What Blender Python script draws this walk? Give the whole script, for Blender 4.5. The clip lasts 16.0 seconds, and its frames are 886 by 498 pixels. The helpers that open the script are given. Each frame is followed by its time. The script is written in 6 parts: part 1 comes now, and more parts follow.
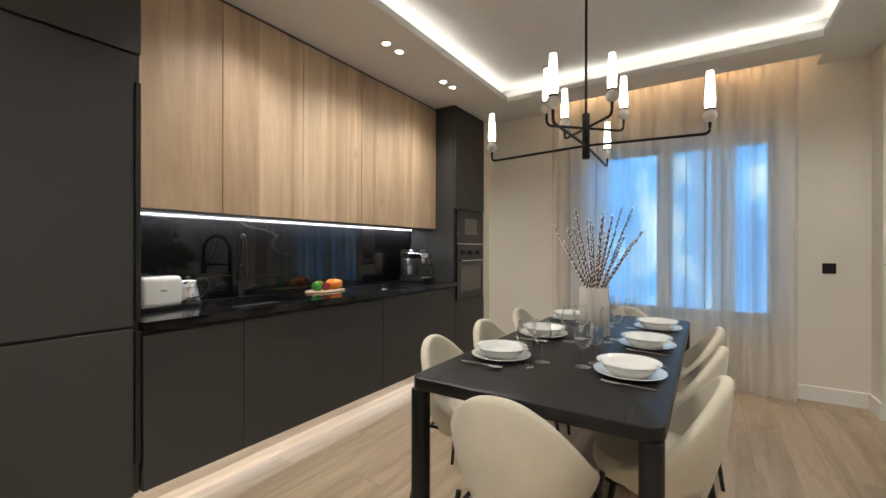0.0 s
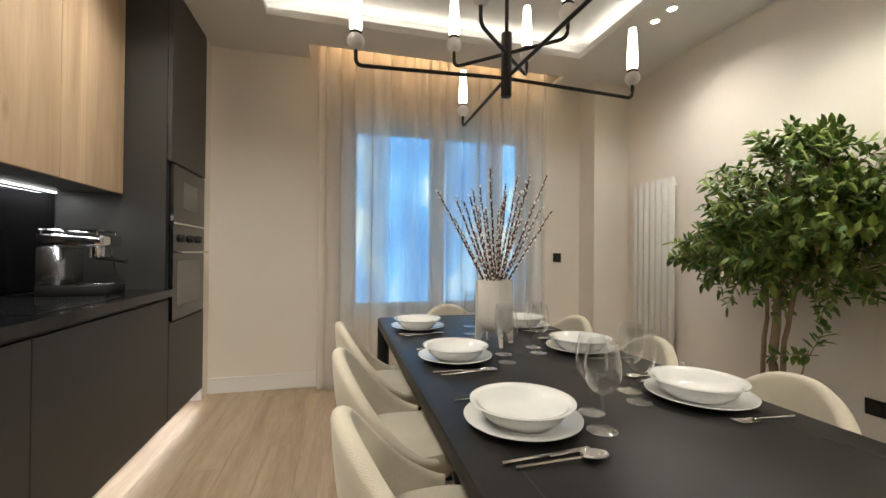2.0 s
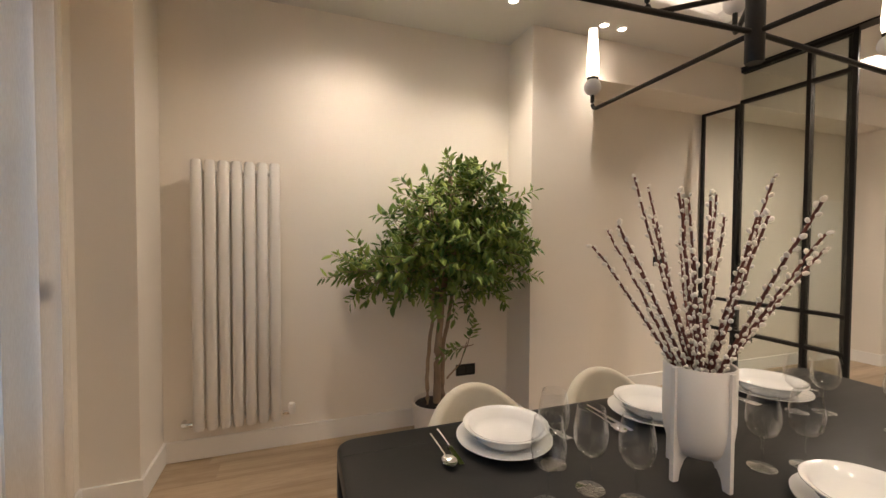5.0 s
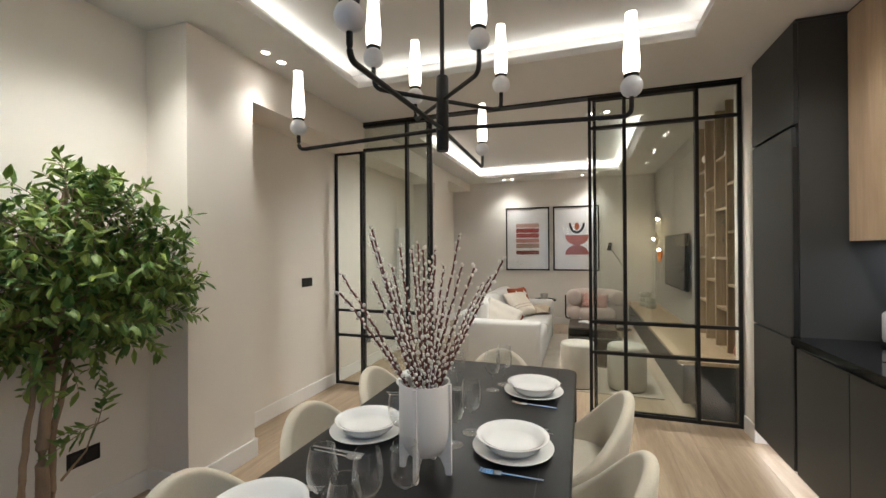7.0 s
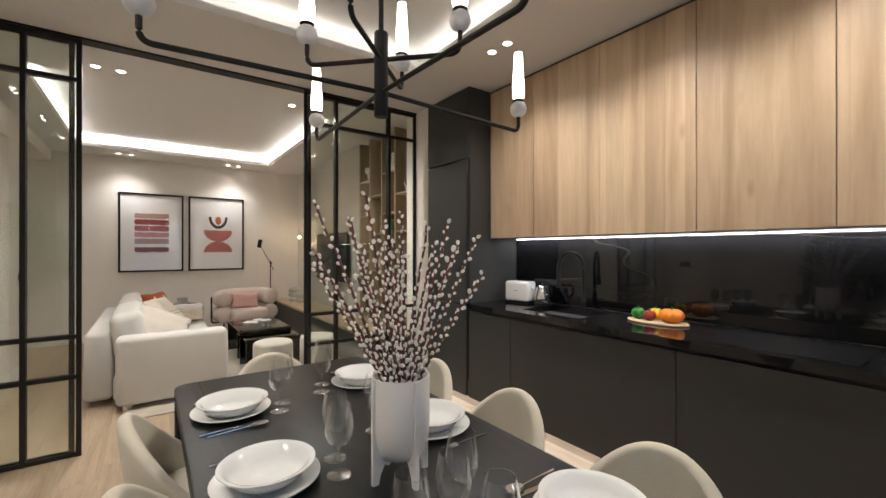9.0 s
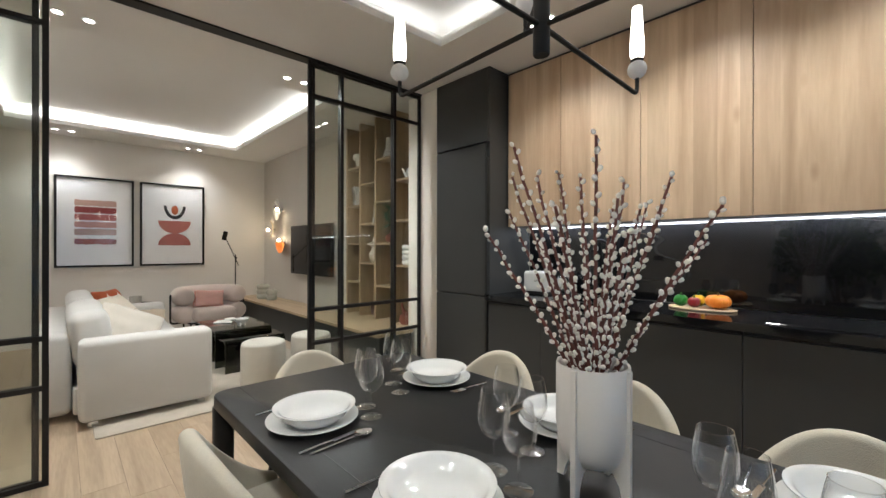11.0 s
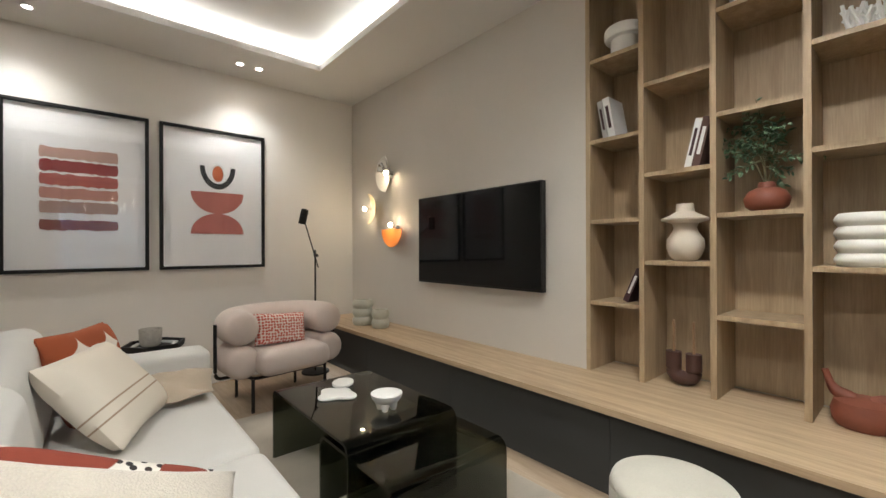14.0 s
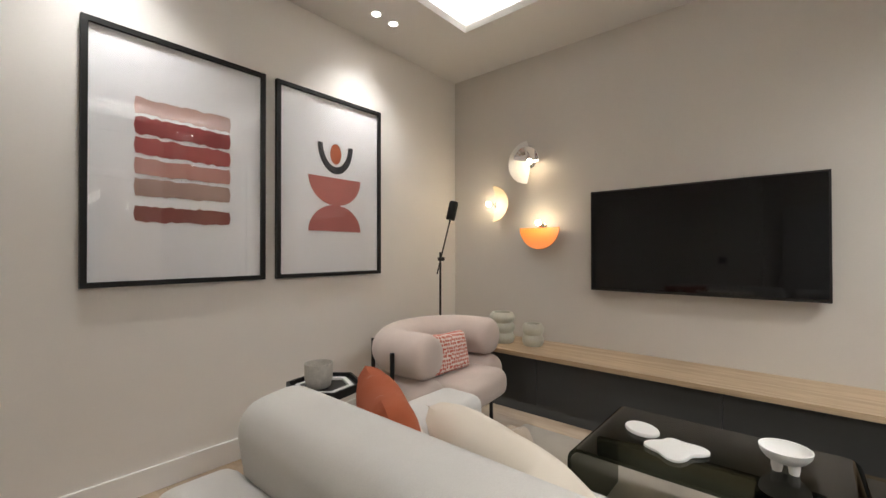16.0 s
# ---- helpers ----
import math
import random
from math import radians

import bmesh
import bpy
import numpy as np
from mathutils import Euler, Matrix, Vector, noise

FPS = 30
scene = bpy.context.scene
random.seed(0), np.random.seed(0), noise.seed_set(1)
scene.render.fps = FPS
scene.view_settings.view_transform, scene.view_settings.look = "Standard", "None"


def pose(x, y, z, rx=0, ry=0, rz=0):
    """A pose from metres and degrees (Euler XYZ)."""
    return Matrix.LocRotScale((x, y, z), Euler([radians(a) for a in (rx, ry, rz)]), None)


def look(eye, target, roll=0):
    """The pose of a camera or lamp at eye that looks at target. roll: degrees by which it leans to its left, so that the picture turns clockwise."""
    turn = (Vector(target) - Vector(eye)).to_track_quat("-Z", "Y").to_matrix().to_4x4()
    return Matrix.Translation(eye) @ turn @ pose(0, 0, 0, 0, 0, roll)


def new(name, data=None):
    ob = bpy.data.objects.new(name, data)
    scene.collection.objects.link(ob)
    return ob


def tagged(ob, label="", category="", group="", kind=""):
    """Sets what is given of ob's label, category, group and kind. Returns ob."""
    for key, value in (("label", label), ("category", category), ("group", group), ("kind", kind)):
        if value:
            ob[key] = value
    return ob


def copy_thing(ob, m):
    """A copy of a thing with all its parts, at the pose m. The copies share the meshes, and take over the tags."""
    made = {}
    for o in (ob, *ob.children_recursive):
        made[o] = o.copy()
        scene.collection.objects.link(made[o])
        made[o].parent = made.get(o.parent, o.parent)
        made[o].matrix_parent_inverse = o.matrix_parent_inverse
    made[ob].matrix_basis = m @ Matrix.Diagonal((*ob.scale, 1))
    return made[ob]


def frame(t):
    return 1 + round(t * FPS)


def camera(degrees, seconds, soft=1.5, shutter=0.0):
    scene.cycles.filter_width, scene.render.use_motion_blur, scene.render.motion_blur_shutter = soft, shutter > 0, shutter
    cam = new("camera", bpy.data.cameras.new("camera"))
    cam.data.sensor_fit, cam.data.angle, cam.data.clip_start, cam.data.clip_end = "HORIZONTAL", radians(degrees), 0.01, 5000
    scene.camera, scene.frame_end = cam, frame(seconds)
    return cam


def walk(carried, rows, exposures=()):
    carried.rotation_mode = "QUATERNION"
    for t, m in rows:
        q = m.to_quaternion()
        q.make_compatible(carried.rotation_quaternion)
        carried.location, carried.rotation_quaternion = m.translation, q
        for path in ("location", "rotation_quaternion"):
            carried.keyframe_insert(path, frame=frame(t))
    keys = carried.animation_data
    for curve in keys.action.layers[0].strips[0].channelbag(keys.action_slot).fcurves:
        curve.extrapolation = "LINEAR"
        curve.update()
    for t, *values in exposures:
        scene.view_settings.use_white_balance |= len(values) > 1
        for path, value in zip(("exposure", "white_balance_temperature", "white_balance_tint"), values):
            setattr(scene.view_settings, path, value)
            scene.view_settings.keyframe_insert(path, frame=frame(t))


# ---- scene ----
cam = camera(94.6, 16.0)
PATH = [
    (0, (2.872, 0.035, 1.275), (1.769, 1.741, 1.273), 0.1),
    (0.5, (2.727, 0.226, 1.249), (1.915, 2.088, 1.247), 0.1),
    (1, (2.409, 0.561, 1.224), (1.963, 2.544, 1.230), 0.3),
    (1.5, (1.980, 0.763, 1.193), (2.004, 2.796, 1.195), 0.3),
    (2, (1.602, 0.942, 1.158), (2.107, 2.912, 1.175), 0.5),
    (2.5, (1.220, 1.137, 1.160), (2.200, 2.897, 1.173), -0.1),
    (3, (1.045, 1.535, 1.160), (2.468, 2.948, 1.168), -0.2),
    (3.2, (1.098, 1.702, 1.188), (2.617, 3.013, 1.189), 0.0),
    (5.3, (1.595, 3.742, 1.355), (3.372, 2.808, 1.340), 0.0),
    (5.5, (1.634, 3.760, 1.343), (3.333, 2.703, 1.364), -0.3),
    (6, (1.721, 3.860, 1.368), (3.167, 2.472, 1.385), -0.3),
    (6.5, (1.780, 3.848, 1.410), (2.893, 2.152, 1.418), -0.3),
    (7, (1.805, 3.886, 1.456), (2.460, 1.961, 1.460), -0.4),
    (7.5, (1.983, 3.950, 1.442), (2.093, 1.920, 1.449), -0.2),
    (8, (2.231, 3.919, 1.418), (1.777, 1.938, 1.421), -0.1),
    (8.5, (2.560, 3.765, 1.396), (1.649, 1.949, 1.400), -0.0),
    (8.7, (2.693, 3.717, 1.395), (1.645, 1.976, 1.399), 0.0),
    (10.8, (3.210, 3.330, 1.293), (1.811, 1.855, 1.292), -0.0),
    (11, (3.185, 3.121, 1.301), (1.799, 1.635, 1.299), 0.1),
    (11.5, (3.146, 2.573, 1.307), (1.792, 1.057, 1.302), 0.1),
    (12, (3.103, 1.968, 1.301), (1.769, 0.435, 1.294), 0.0),
    (12.5, (3.077, 1.323, 1.283), (1.755, -0.221, 1.278), 0.1),
    (13, (2.930, 0.745, 1.251), (1.622, -0.811, 1.242), -0.1),
    (13.5, (2.818, 0.207, 1.211), (1.507, -1.346, 1.215), -0.1),
    (14, (2.767, -0.225, 1.199), (1.443, -1.768, 1.201), -0.2),
    (14.5, (3.021, -0.626, 1.119), (1.650, -2.127, 1.130), -0.1),
    (15, (3.346, -0.980, 1.122), (1.898, -2.405, 1.130), -0.1),
    (15.5, (3.493, -1.415, 1.150), (1.995, -2.788, 1.164), -0.1),
    (16, (3.596, -1.933, 1.196), (2.051, -3.253, 1.214), -0.1),
]
walk(cam, [(t, look(eye, target, roll)) for t, eye, target, roll in PATH], exposures=[(0.0, 0.45, 6450, 10), (1.2, 0.47, 6500, 8), (2.0, 0.47, 6800, 9), (2.7, 0.38, 6900, 9), (3.2, 0.21, 7300, 12), (5.3, 0.40, 7800, 19), (5.6, 0.43, 7300, 19), (6.1, 0.48, 6450, 11), (6.6, 0.45, 6250, 9), (7.4, 0.45, 6400, 10), (8.0, 0.45, 6500, 13), (8.7, 0.45, 6500, 13), (10.8, 0.52, 6000, 9), (12.0, 0.52, 6150, 8), (13.5, 0.52, 6150, 8), (14.5, 0.53, 6200, 11), (16.0, 0.58, 6100, 12)])

# ---- world and lights ----
world = bpy.data.worlds.new("world")
scene.world = world
world.use_nodes = True
wn = world.node_tree.nodes
sky = wn.new("ShaderNodeTexSky")
sky.sky_type = "NISHITA"
sky.sun_disc = False
sky.sun_elevation = radians(3)
sky.sun_rotation = radians(200)
wn["Background"].inputs[1].default_value = 0.1
world.node_tree.links.new(sky.outputs[0], wn["Background"].inputs[0])

WARM = (1.0, 0.80, 0.62)
NEUTRAL = (1.0, 0.975, 0.90)
SOFFIT = 2.82          # lower ceiling
RAISED = 2.99          # ceiling inside the light coves
COVES = {"dining": (1.10, 3.58, 0.86, 4.02), "living": (1.20, 3.67, -3.76, -0.73)}
COVE_WATTS = {"dining": 2.0, "living": 5.4}
SPOT_WATTS = 48.0


def lamp(name, kind, m, watts, color, **opts):
    data = bpy.data.lights.new(name, kind)
    data.energy, data.color = watts, color
    for key, value in opts.items():
        if key == "size":
            data.shape, data.size, data.size_y = "RECTANGLE", value[0], value[1]
        elif key == "cone":
            data.spot_size, data.spot_blend = radians(value), 1.0
        elif key == "radius":
            data.shadow_soft_size = value
    ob = new(name, data)
    ob.matrix_world = m
    return ob


# light strips lying in the troughs of the ceiling coves, shining up and inwards
for room, (x0, x1, y0, y1) in COVES.items():
    cx, cy = (x0 + x1) / 2, (y0 + y1) / 2
    for ex, ey, length, turned in ((cx, y0 - 0.06, x1 - x0, 0), (cx, y1 + 0.06, x1 - x0, 0), (x0 - 0.06, cy, y1 - y0, 90), (x1 + 0.06, cy, y1 - y0, 90)):
        lamp("cove_strip", "AREA", pose(ex, ey, SOFFIT + 0.055, 180, 0, turned), COVE_WATTS[room] * length / 2.5, NEUTRAL, size=(length, 0.03))

# pairs of recessed downlights: middle of the pair, and the axis along which the two stand
SPOTS = [(0.85, 1.555, "y"), (0.84, 2.465, "y"), (0.82, 3.29, "y"),
         (3.85, 1.545, "y"), (3.81, 2.43, "y"), (3.77, 3.30, "y"),
         (1.64, -0.49, "x"), (3.13, -0.49, "x"), (1.71, -4.07, "x"), (3.17, -4.07, "x")]
for x, y, axis in SPOTS:
    lamp("downlight_beam", "SPOT", pose(x, y, SOFFIT - 0.03), SPOT_WATTS * (2.1 if -1 < y < 0 else 0.62 if y < 0 else 0.42 if x > 3.8 and y < 2 else 0.85 if x > 3 else 0.95), NEUTRAL, cone=155 if -1 < y < 0 else 120 if y < 0 else 100 if x > 3.8 and y < 2 else 150 if x > 3 and y > 3 else 118 if x > 3 else 135, radius=0.06)

# strip over the worktop, strip under the kitchen base units, strip in the curtain pocket, strip under the bench
lamp("worktop_strip", "AREA", pose(0.05, 2.34, 1.474, 0, 0, 90), 6.0, (0.93, 0.95, 1.0), size=(2.78, 0.02))
lamp("plinth_strip", "AREA", pose(0.565, 2.34, 0.092, 0, 0, 90), 3.0, (0.96, 0.97, 1.0), size=(4.1, 0.02))
lamp("pocket_strip", "AREA", pose(2.5, 4.45, 2.95, 0, 0, 0), 3.2, (1.0, 0.66, 0.36), size=(2.1, 0.03))
lamp("bench_strip", "AREA", pose(0.93, -2.2, 0.10, 0, 0, 90), 1.2, NEUTRAL, size=(4.1, 0.02))

# ---- materials ----


def nodes_of(name):
    m = bpy.data.materials.new(name)
    m.use_nodes = True
    t = m.node_tree
    return m, t.nodes, t.links, t.nodes["Principled BSDF"]


def ramp(nodes, stops):
    r = nodes.new("ShaderNodeValToRGB")
    el = r.color_ramp.elements
    el[0].position, el[0].color = stops[0][0], (*stops[0][1], 1)
    el[1].position, el[1].color = stops[-1][0], (*stops[-1][1], 1)
    for p, c in stops[1:-1]:
        e = el.new(p)
        e.color = (*c, 1)
    return r


def surface(name, color, rough=0.5, metal=0.0, vary=0.08, coarse=2.0, fine=90.0, bump=0.08, coat=0.0, sheen=0.0, rough_vary=0.1, stretch=(1, 1, 1)):
    """A plain surface with blotches, grain, uneven gloss and fine relief."""
    m, n, l, b = nodes_of(name)
    tc, mp = n.new("ShaderNodeTexCoord"), n.new("ShaderNodeMapping")
    mp.inputs["Scale"].default_value = stretch
    l.new(tc.outputs["Object"], mp.inputs["Vector"])
    big, small = n.new("ShaderNodeTexNoise"), n.new("ShaderNodeTexNoise")
    big.inputs["Scale"].default_value, big.inputs["Detail"].default_value = coarse, 5
    small.inputs["Scale"].default_value, small.inputs["Detail"].default_value = fine, 3
    for t in (big, small):
        l.new(mp.outputs[0], t.inputs["Vector"])
    mix = n.new("ShaderNodeMath")
    mix.operation = "MULTIPLY_ADD"
    mix.inputs[1].default_value = 0.35
    l.new(small.outputs[0], mix.inputs[0])
    l.new(big.outputs[0], mix.inputs[2])
    lo, hi = [c * (1 - vary) for c in color], [min(1, c * (1 + vary)) for c in color]
    r = ramp(n, [(0.35, lo), (0.95, hi)])
    l.new(mix.outputs[0], r.inputs[0])
    l.new(r.outputs[0], b.inputs["Base Color"])
    b.inputs["Metallic"].default_value = metal
    rr = n.new("ShaderNodeMapRange")
    rr.inputs["To Min"].default_value, rr.inputs["To Max"].default_value = max(0, rough * (1 - rough_vary)), min(1, rough * (1 + rough_vary))
    l.new(big.outputs[0], rr.inputs["Value"])
    l.new(rr.outputs[0], b.inputs["Roughness"])
    b.inputs["Coat Weight"].default_value = coat
    b.inputs["Coat Roughness"].default_value = 0.05
    b.inputs["Sheen Weight"].default_value = sheen
    if bump:
        bp = n.new("ShaderNodeBump")
        bp.inputs["Strength"].default_value = bump
        bp.inputs["Distance"].default_value = 0.004
        l.new(small.outputs[0], bp.inputs["Height"])
        l.new(bp.outputs[0], b.inputs["Normal"])
    return m


def oak(name, dark, light, along=(14, 14, 0.9), rough=0.45, piecewise=0.0, streak=1.0, boards=0.0):
    """Oak with long grain, cathedral streaks and knots; piecewise shifts the tone from piece to piece."""
    m, n, l, b = nodes_of(name)
    tc, mp = n.new("ShaderNodeTexCoord"), n.new("ShaderNodeMapping")
    mp.inputs["Scale"].default_value = along
    info = n.new("ShaderNodeObjectInfo")
    off = n.new("ShaderNodeVectorMath")
    off.operation = "SCALE"
    off.inputs["Scale"].default_value = 37.0 if piecewise else 0.0
    comb = n.new("ShaderNodeCombineXYZ")
    for i in range(3):
        l.new(info.outputs["Random"], comb.inputs[i])
    l.new(comb.outputs[0], off.inputs[0])
    add = n.new("ShaderNodeVectorMath")
    l.new(tc.outputs["Object"], add.inputs[0])
    l.new(off.outputs[0], add.inputs[1])
    l.new(add.outputs[0], mp.inputs["Vector"])
    warp = n.new("ShaderNodeTexNoise")
    warp.inputs["Scale"].default_value, warp.inputs["Detail"].default_value, warp.inputs["Distortion"].default_value = 1.0, 7, 0.8
    l.new(mp.outputs[0], warp.inputs["Vector"])
    pore = n.new("ShaderNodeTexNoise")
    pore.inputs["Scale"].default_value, pore.inputs["Detail"].default_value = 9.0, 4
    l.new(mp.outputs[0], pore.inputs["Vector"])
    mid = [(a + c) / 2 for a, c in zip(dark, light)]
    r = ramp(n, [(0.28, dark), (0.45, mid), (0.62, light), (0.8, mid)])
    l.new(warp.outputs[0], r.inputs[0])
    mx = n.new("ShaderNodeMix")
    mx.data_type, mx.blend_type = "RGBA", "MULTIPLY"
    mx.inputs["Factor"].default_value = 0.35 * streak
    pr = ramp(n, [(0.35, (0.55, 0.5, 0.45)), (0.6, (1, 1, 1))])
    l.new(pore.outputs[0], pr.inputs[0])
    l.new(r.outputs[0], mx.inputs["A"])
    l.new(pr.outputs[0], mx.inputs["B"])
    tone = n.new("ShaderNodeMix")
    tone.data_type, tone.blend_type = "RGBA", "MULTIPLY"
    tone.inputs["Factor"].default_value = piecewise
    tr = ramp(n, [(0.0, (0.78, 0.74, 0.70)), (1.0, (1.0, 1.0, 1.0))])
    l.new(info.outputs["Random"], tr.inputs[0])
    l.new(mx.outputs["Result"], tone.inputs["A"])
    l.new(tr.outputs[0], tone.inputs["B"])
    colour = tone.outputs["Result"]
    if boards:
        # veneer leaves of uneven width along y, each of its own tone, with a few dark knots
        axes, wide, low, cut, leaf = (n.new("ShaderNodeSeparateXYZ"), n.new("ShaderNodeTexNoise"), n.new("ShaderNodeMath"), n.new("ShaderNodeMath"), n.new("ShaderNodeTexWhiteNoise"))
        l.new(tc.outputs["Object"], axes.inputs[0])
        wide.noise_dimensions = "1D"
        wide.inputs["Scale"].default_value = 3.0
        l.new(axes.outputs[1], wide.inputs["W"])
        low.operation, cut.operation, leaf.noise_dimensions = "MULTIPLY_ADD", "FLOOR", "1D"
        low.inputs[1].default_value = 7.5
        l.new(axes.outputs[1], low.inputs[0])
        l.new(wide.outputs[0], low.inputs[2])
        l.new(low.outputs[0], cut.inputs[0])
        l.new(cut.outputs[0], leaf.inputs["W"])
        lr = ramp(n, [(0.0, (0.80, 0.77, 0.74)), (0.5, (0.95, 0.94, 0.92)), (1.0, (1.06, 1.05, 1.04))])
        l.new(leaf.outputs["Value"], lr.inputs[0])
        tint = n.new("ShaderNodeMix")
        tint.data_type, tint.blend_type = "RGBA", "MULTIPLY"
        tint.inputs["Factor"].default_value = boards
        l.new(colour, tint.inputs["A"])
        l.new(lr.outputs[0], tint.inputs["B"])
        mk, knot = n.new("ShaderNodeMapping"), n.new("ShaderNodeTexVoronoi")
        mk.inputs["Scale"].default_value = (0.01, 4.2, 1.5)
        l.new(tc.outputs["Object"], mk.inputs["Vector"])
        l.new(mk.outputs[0], knot.inputs["Vector"])
        knot.inputs["Scale"].default_value = 1.0
        kr = ramp(n, [(0.0, (0.42, 0.33, 0.26)), (0.035, (0.62, 0.54, 0.47)), (0.10, (1, 1, 1))])
        l.new(knot.outputs["Distance"], kr.inputs[0])
        mark = n.new("ShaderNodeMix")
        mark.data_type, mark.blend_type = "RGBA", "MULTIPLY"
        mark.inputs["Factor"].default_value = 0.6
        l.new(tint.outputs["Result"], mark.inputs["A"])
        l.new(kr.outputs[0], mark.inputs["B"])
        colour = mark.outputs["Result"]
    l.new(colour, b.inputs["Base Color"])
    b.inputs["Roughness"].default_value = rough
    bp = n.new("ShaderNodeBump")
    bp.inputs["Strength"].default_value, bp.inputs["Distance"].default_value = 0.12, 0.003
    l.new(pore.outputs[0], bp.inputs["Height"])
    l.new(bp.outputs[0], b.inputs["Normal"])
    return m


def marble(name):
    """Polished black stone with a few thin pale veins."""
    m, n, l, b = nodes_of(name)
    tc = n.new("ShaderNodeTexCoord")
    w = n.new("ShaderNodeTexNoise")
    w.inputs["Scale"].default_value, w.inputs["Detail"].default_value, w.inputs["Distortion"].default_value = 0.75, 2.5, 0.12
    mp = n.new("ShaderNodeMapping")
    mp.inputs["Rotation"].default_value, mp.inputs["Scale"].default_value = (radians(-24), 0, 0), (0.6, 0.40, 2.0)
    l.new(tc.outputs["Object"], mp.inputs["Vector"])
    l.new(mp.outputs[0], w.inputs["Vector"])
    r = ramp(n, [(0.0, (0.008, 0.008, 0.009)), (0.4965, (0.009, 0.009, 0.010)), (0.50, (0.036, 0.033, 0.030)), (0.5035, (0.010, 0.010, 0.011)), (1.0, (0.006, 0.006, 0.007))])
    l.new(w.outputs[0], r.inputs[0])
    l.new(r.outputs[0], b.inputs["Base Color"])
    b.inputs["Roughness"].default_value = 0.035
    return m


def fabric(name, color, weave=420.0, rough=0.9, vary=0.07, bump=0.35, second=None):
    """Woven or boucle cloth; second gives the other yarn's colour."""
    m, n, l, b = nodes_of(name)
    tc = n.new("ShaderNodeTexCoord")
    v, big = n.new("ShaderNodeTexVoronoi"), n.new("ShaderNodeTexNoise")
    v.inputs["Scale"].default_value = weave
    big.inputs["Scale"].default_value, big.inputs["Detail"].default_value = 5.0, 6
    for t in (v, big):
        l.new(tc.outputs["Object"], t.inputs["Vector"])
    other = second or color
    r = ramp(n, [(0.3, [c * (1 - vary) for c in color]), (0.7, [min(1, c * (1 + vary)) for c in other])])
    l.new(big.outputs[0], r.inputs[0])
    mx = n.new("ShaderNodeMix")
    mx.data_type, mx.blend_type = "RGBA", "MULTIPLY"
    mx.inputs["Factor"].default_value = 0.3
    vr = ramp(n, [(0.0, (1, 1, 1)), (0.7, (0.7, 0.7, 0.7))])
    l.new(v.outputs["Distance"], vr.inputs[0])
    l.new(r.outputs[0], mx.inputs["A"])
    l.new(vr.outputs[0], mx.inputs["B"])
    l.new(mx.outputs["Result"], b.inputs["Base Color"])
    b.inputs["Roughness"].default_value = rough
    b.inputs["Sheen Weight"].default_value = 0.25
    bp = n.new("ShaderNodeBump")
    bp.inputs["Strength"].default_value, bp.inputs["Distance"].default_value = bump, 0.002
    l.new(v.outputs["Distance"], bp.inputs["Height"])
    l.new(bp.outputs[0], b.inputs["Normal"])
    return m


def clear_glass(name, tint=(0.96, 0.97, 0.96), ior=1.45, rough=0.0, power=5.0):
    """A thin pane: light goes straight through, gloss rises towards the edge of view."""
    m, n, l, b = nodes_of(name)
    n.remove(b)
    out = n["Material Output"]
    tr, gl, mx, lw = n.new("ShaderNodeBsdfTransparent"), n.new("ShaderNodeBsdfGlossy"), n.new("ShaderNodeMixShader"), n.new("ShaderNodeLayerWeight")
    tr.inputs[0].default_value = (*tint, 1)
    gl.inputs["Color"].default_value = (1, 1, 1, 1)
    gl.inputs["Roughness"].default_value = rough
    lw.inputs["Blend"].default_value = 0.5
    pw, ma = n.new("ShaderNodeMath"), n.new("ShaderNodeMath")
    pw.operation, ma.operation = "POWER", "MULTIPLY_ADD"
    pw.inputs[1].default_value = power
    f0 = ((ior - 1) / (ior + 1)) ** 2
    ma.inputs[1].default_value, ma.inputs[2].default_value = 1 - f0, f0
    l.new(lw.outputs["Facing"], pw.inputs[0])
    l.new(pw.outputs[0], ma.inputs[0])
    l.new(ma.outputs[0], mx.inputs[0])
    l.new(tr.outputs[0], mx.inputs[1])
    l.new(gl.outputs[0], mx.inputs[2])
    l.new(mx.outputs[0], out.inputs["Surface"])
    return m


def glow(name, color, strength):
    m, n, l, b = nodes_of(name)
    b.inputs["Base Color"].default_value = (0.9, 0.9, 0.9, 1)
    b.inputs["Emission Color"].default_value = (*color, 1)
    b.inputs["Emission Strength"].default_value = strength
    return m


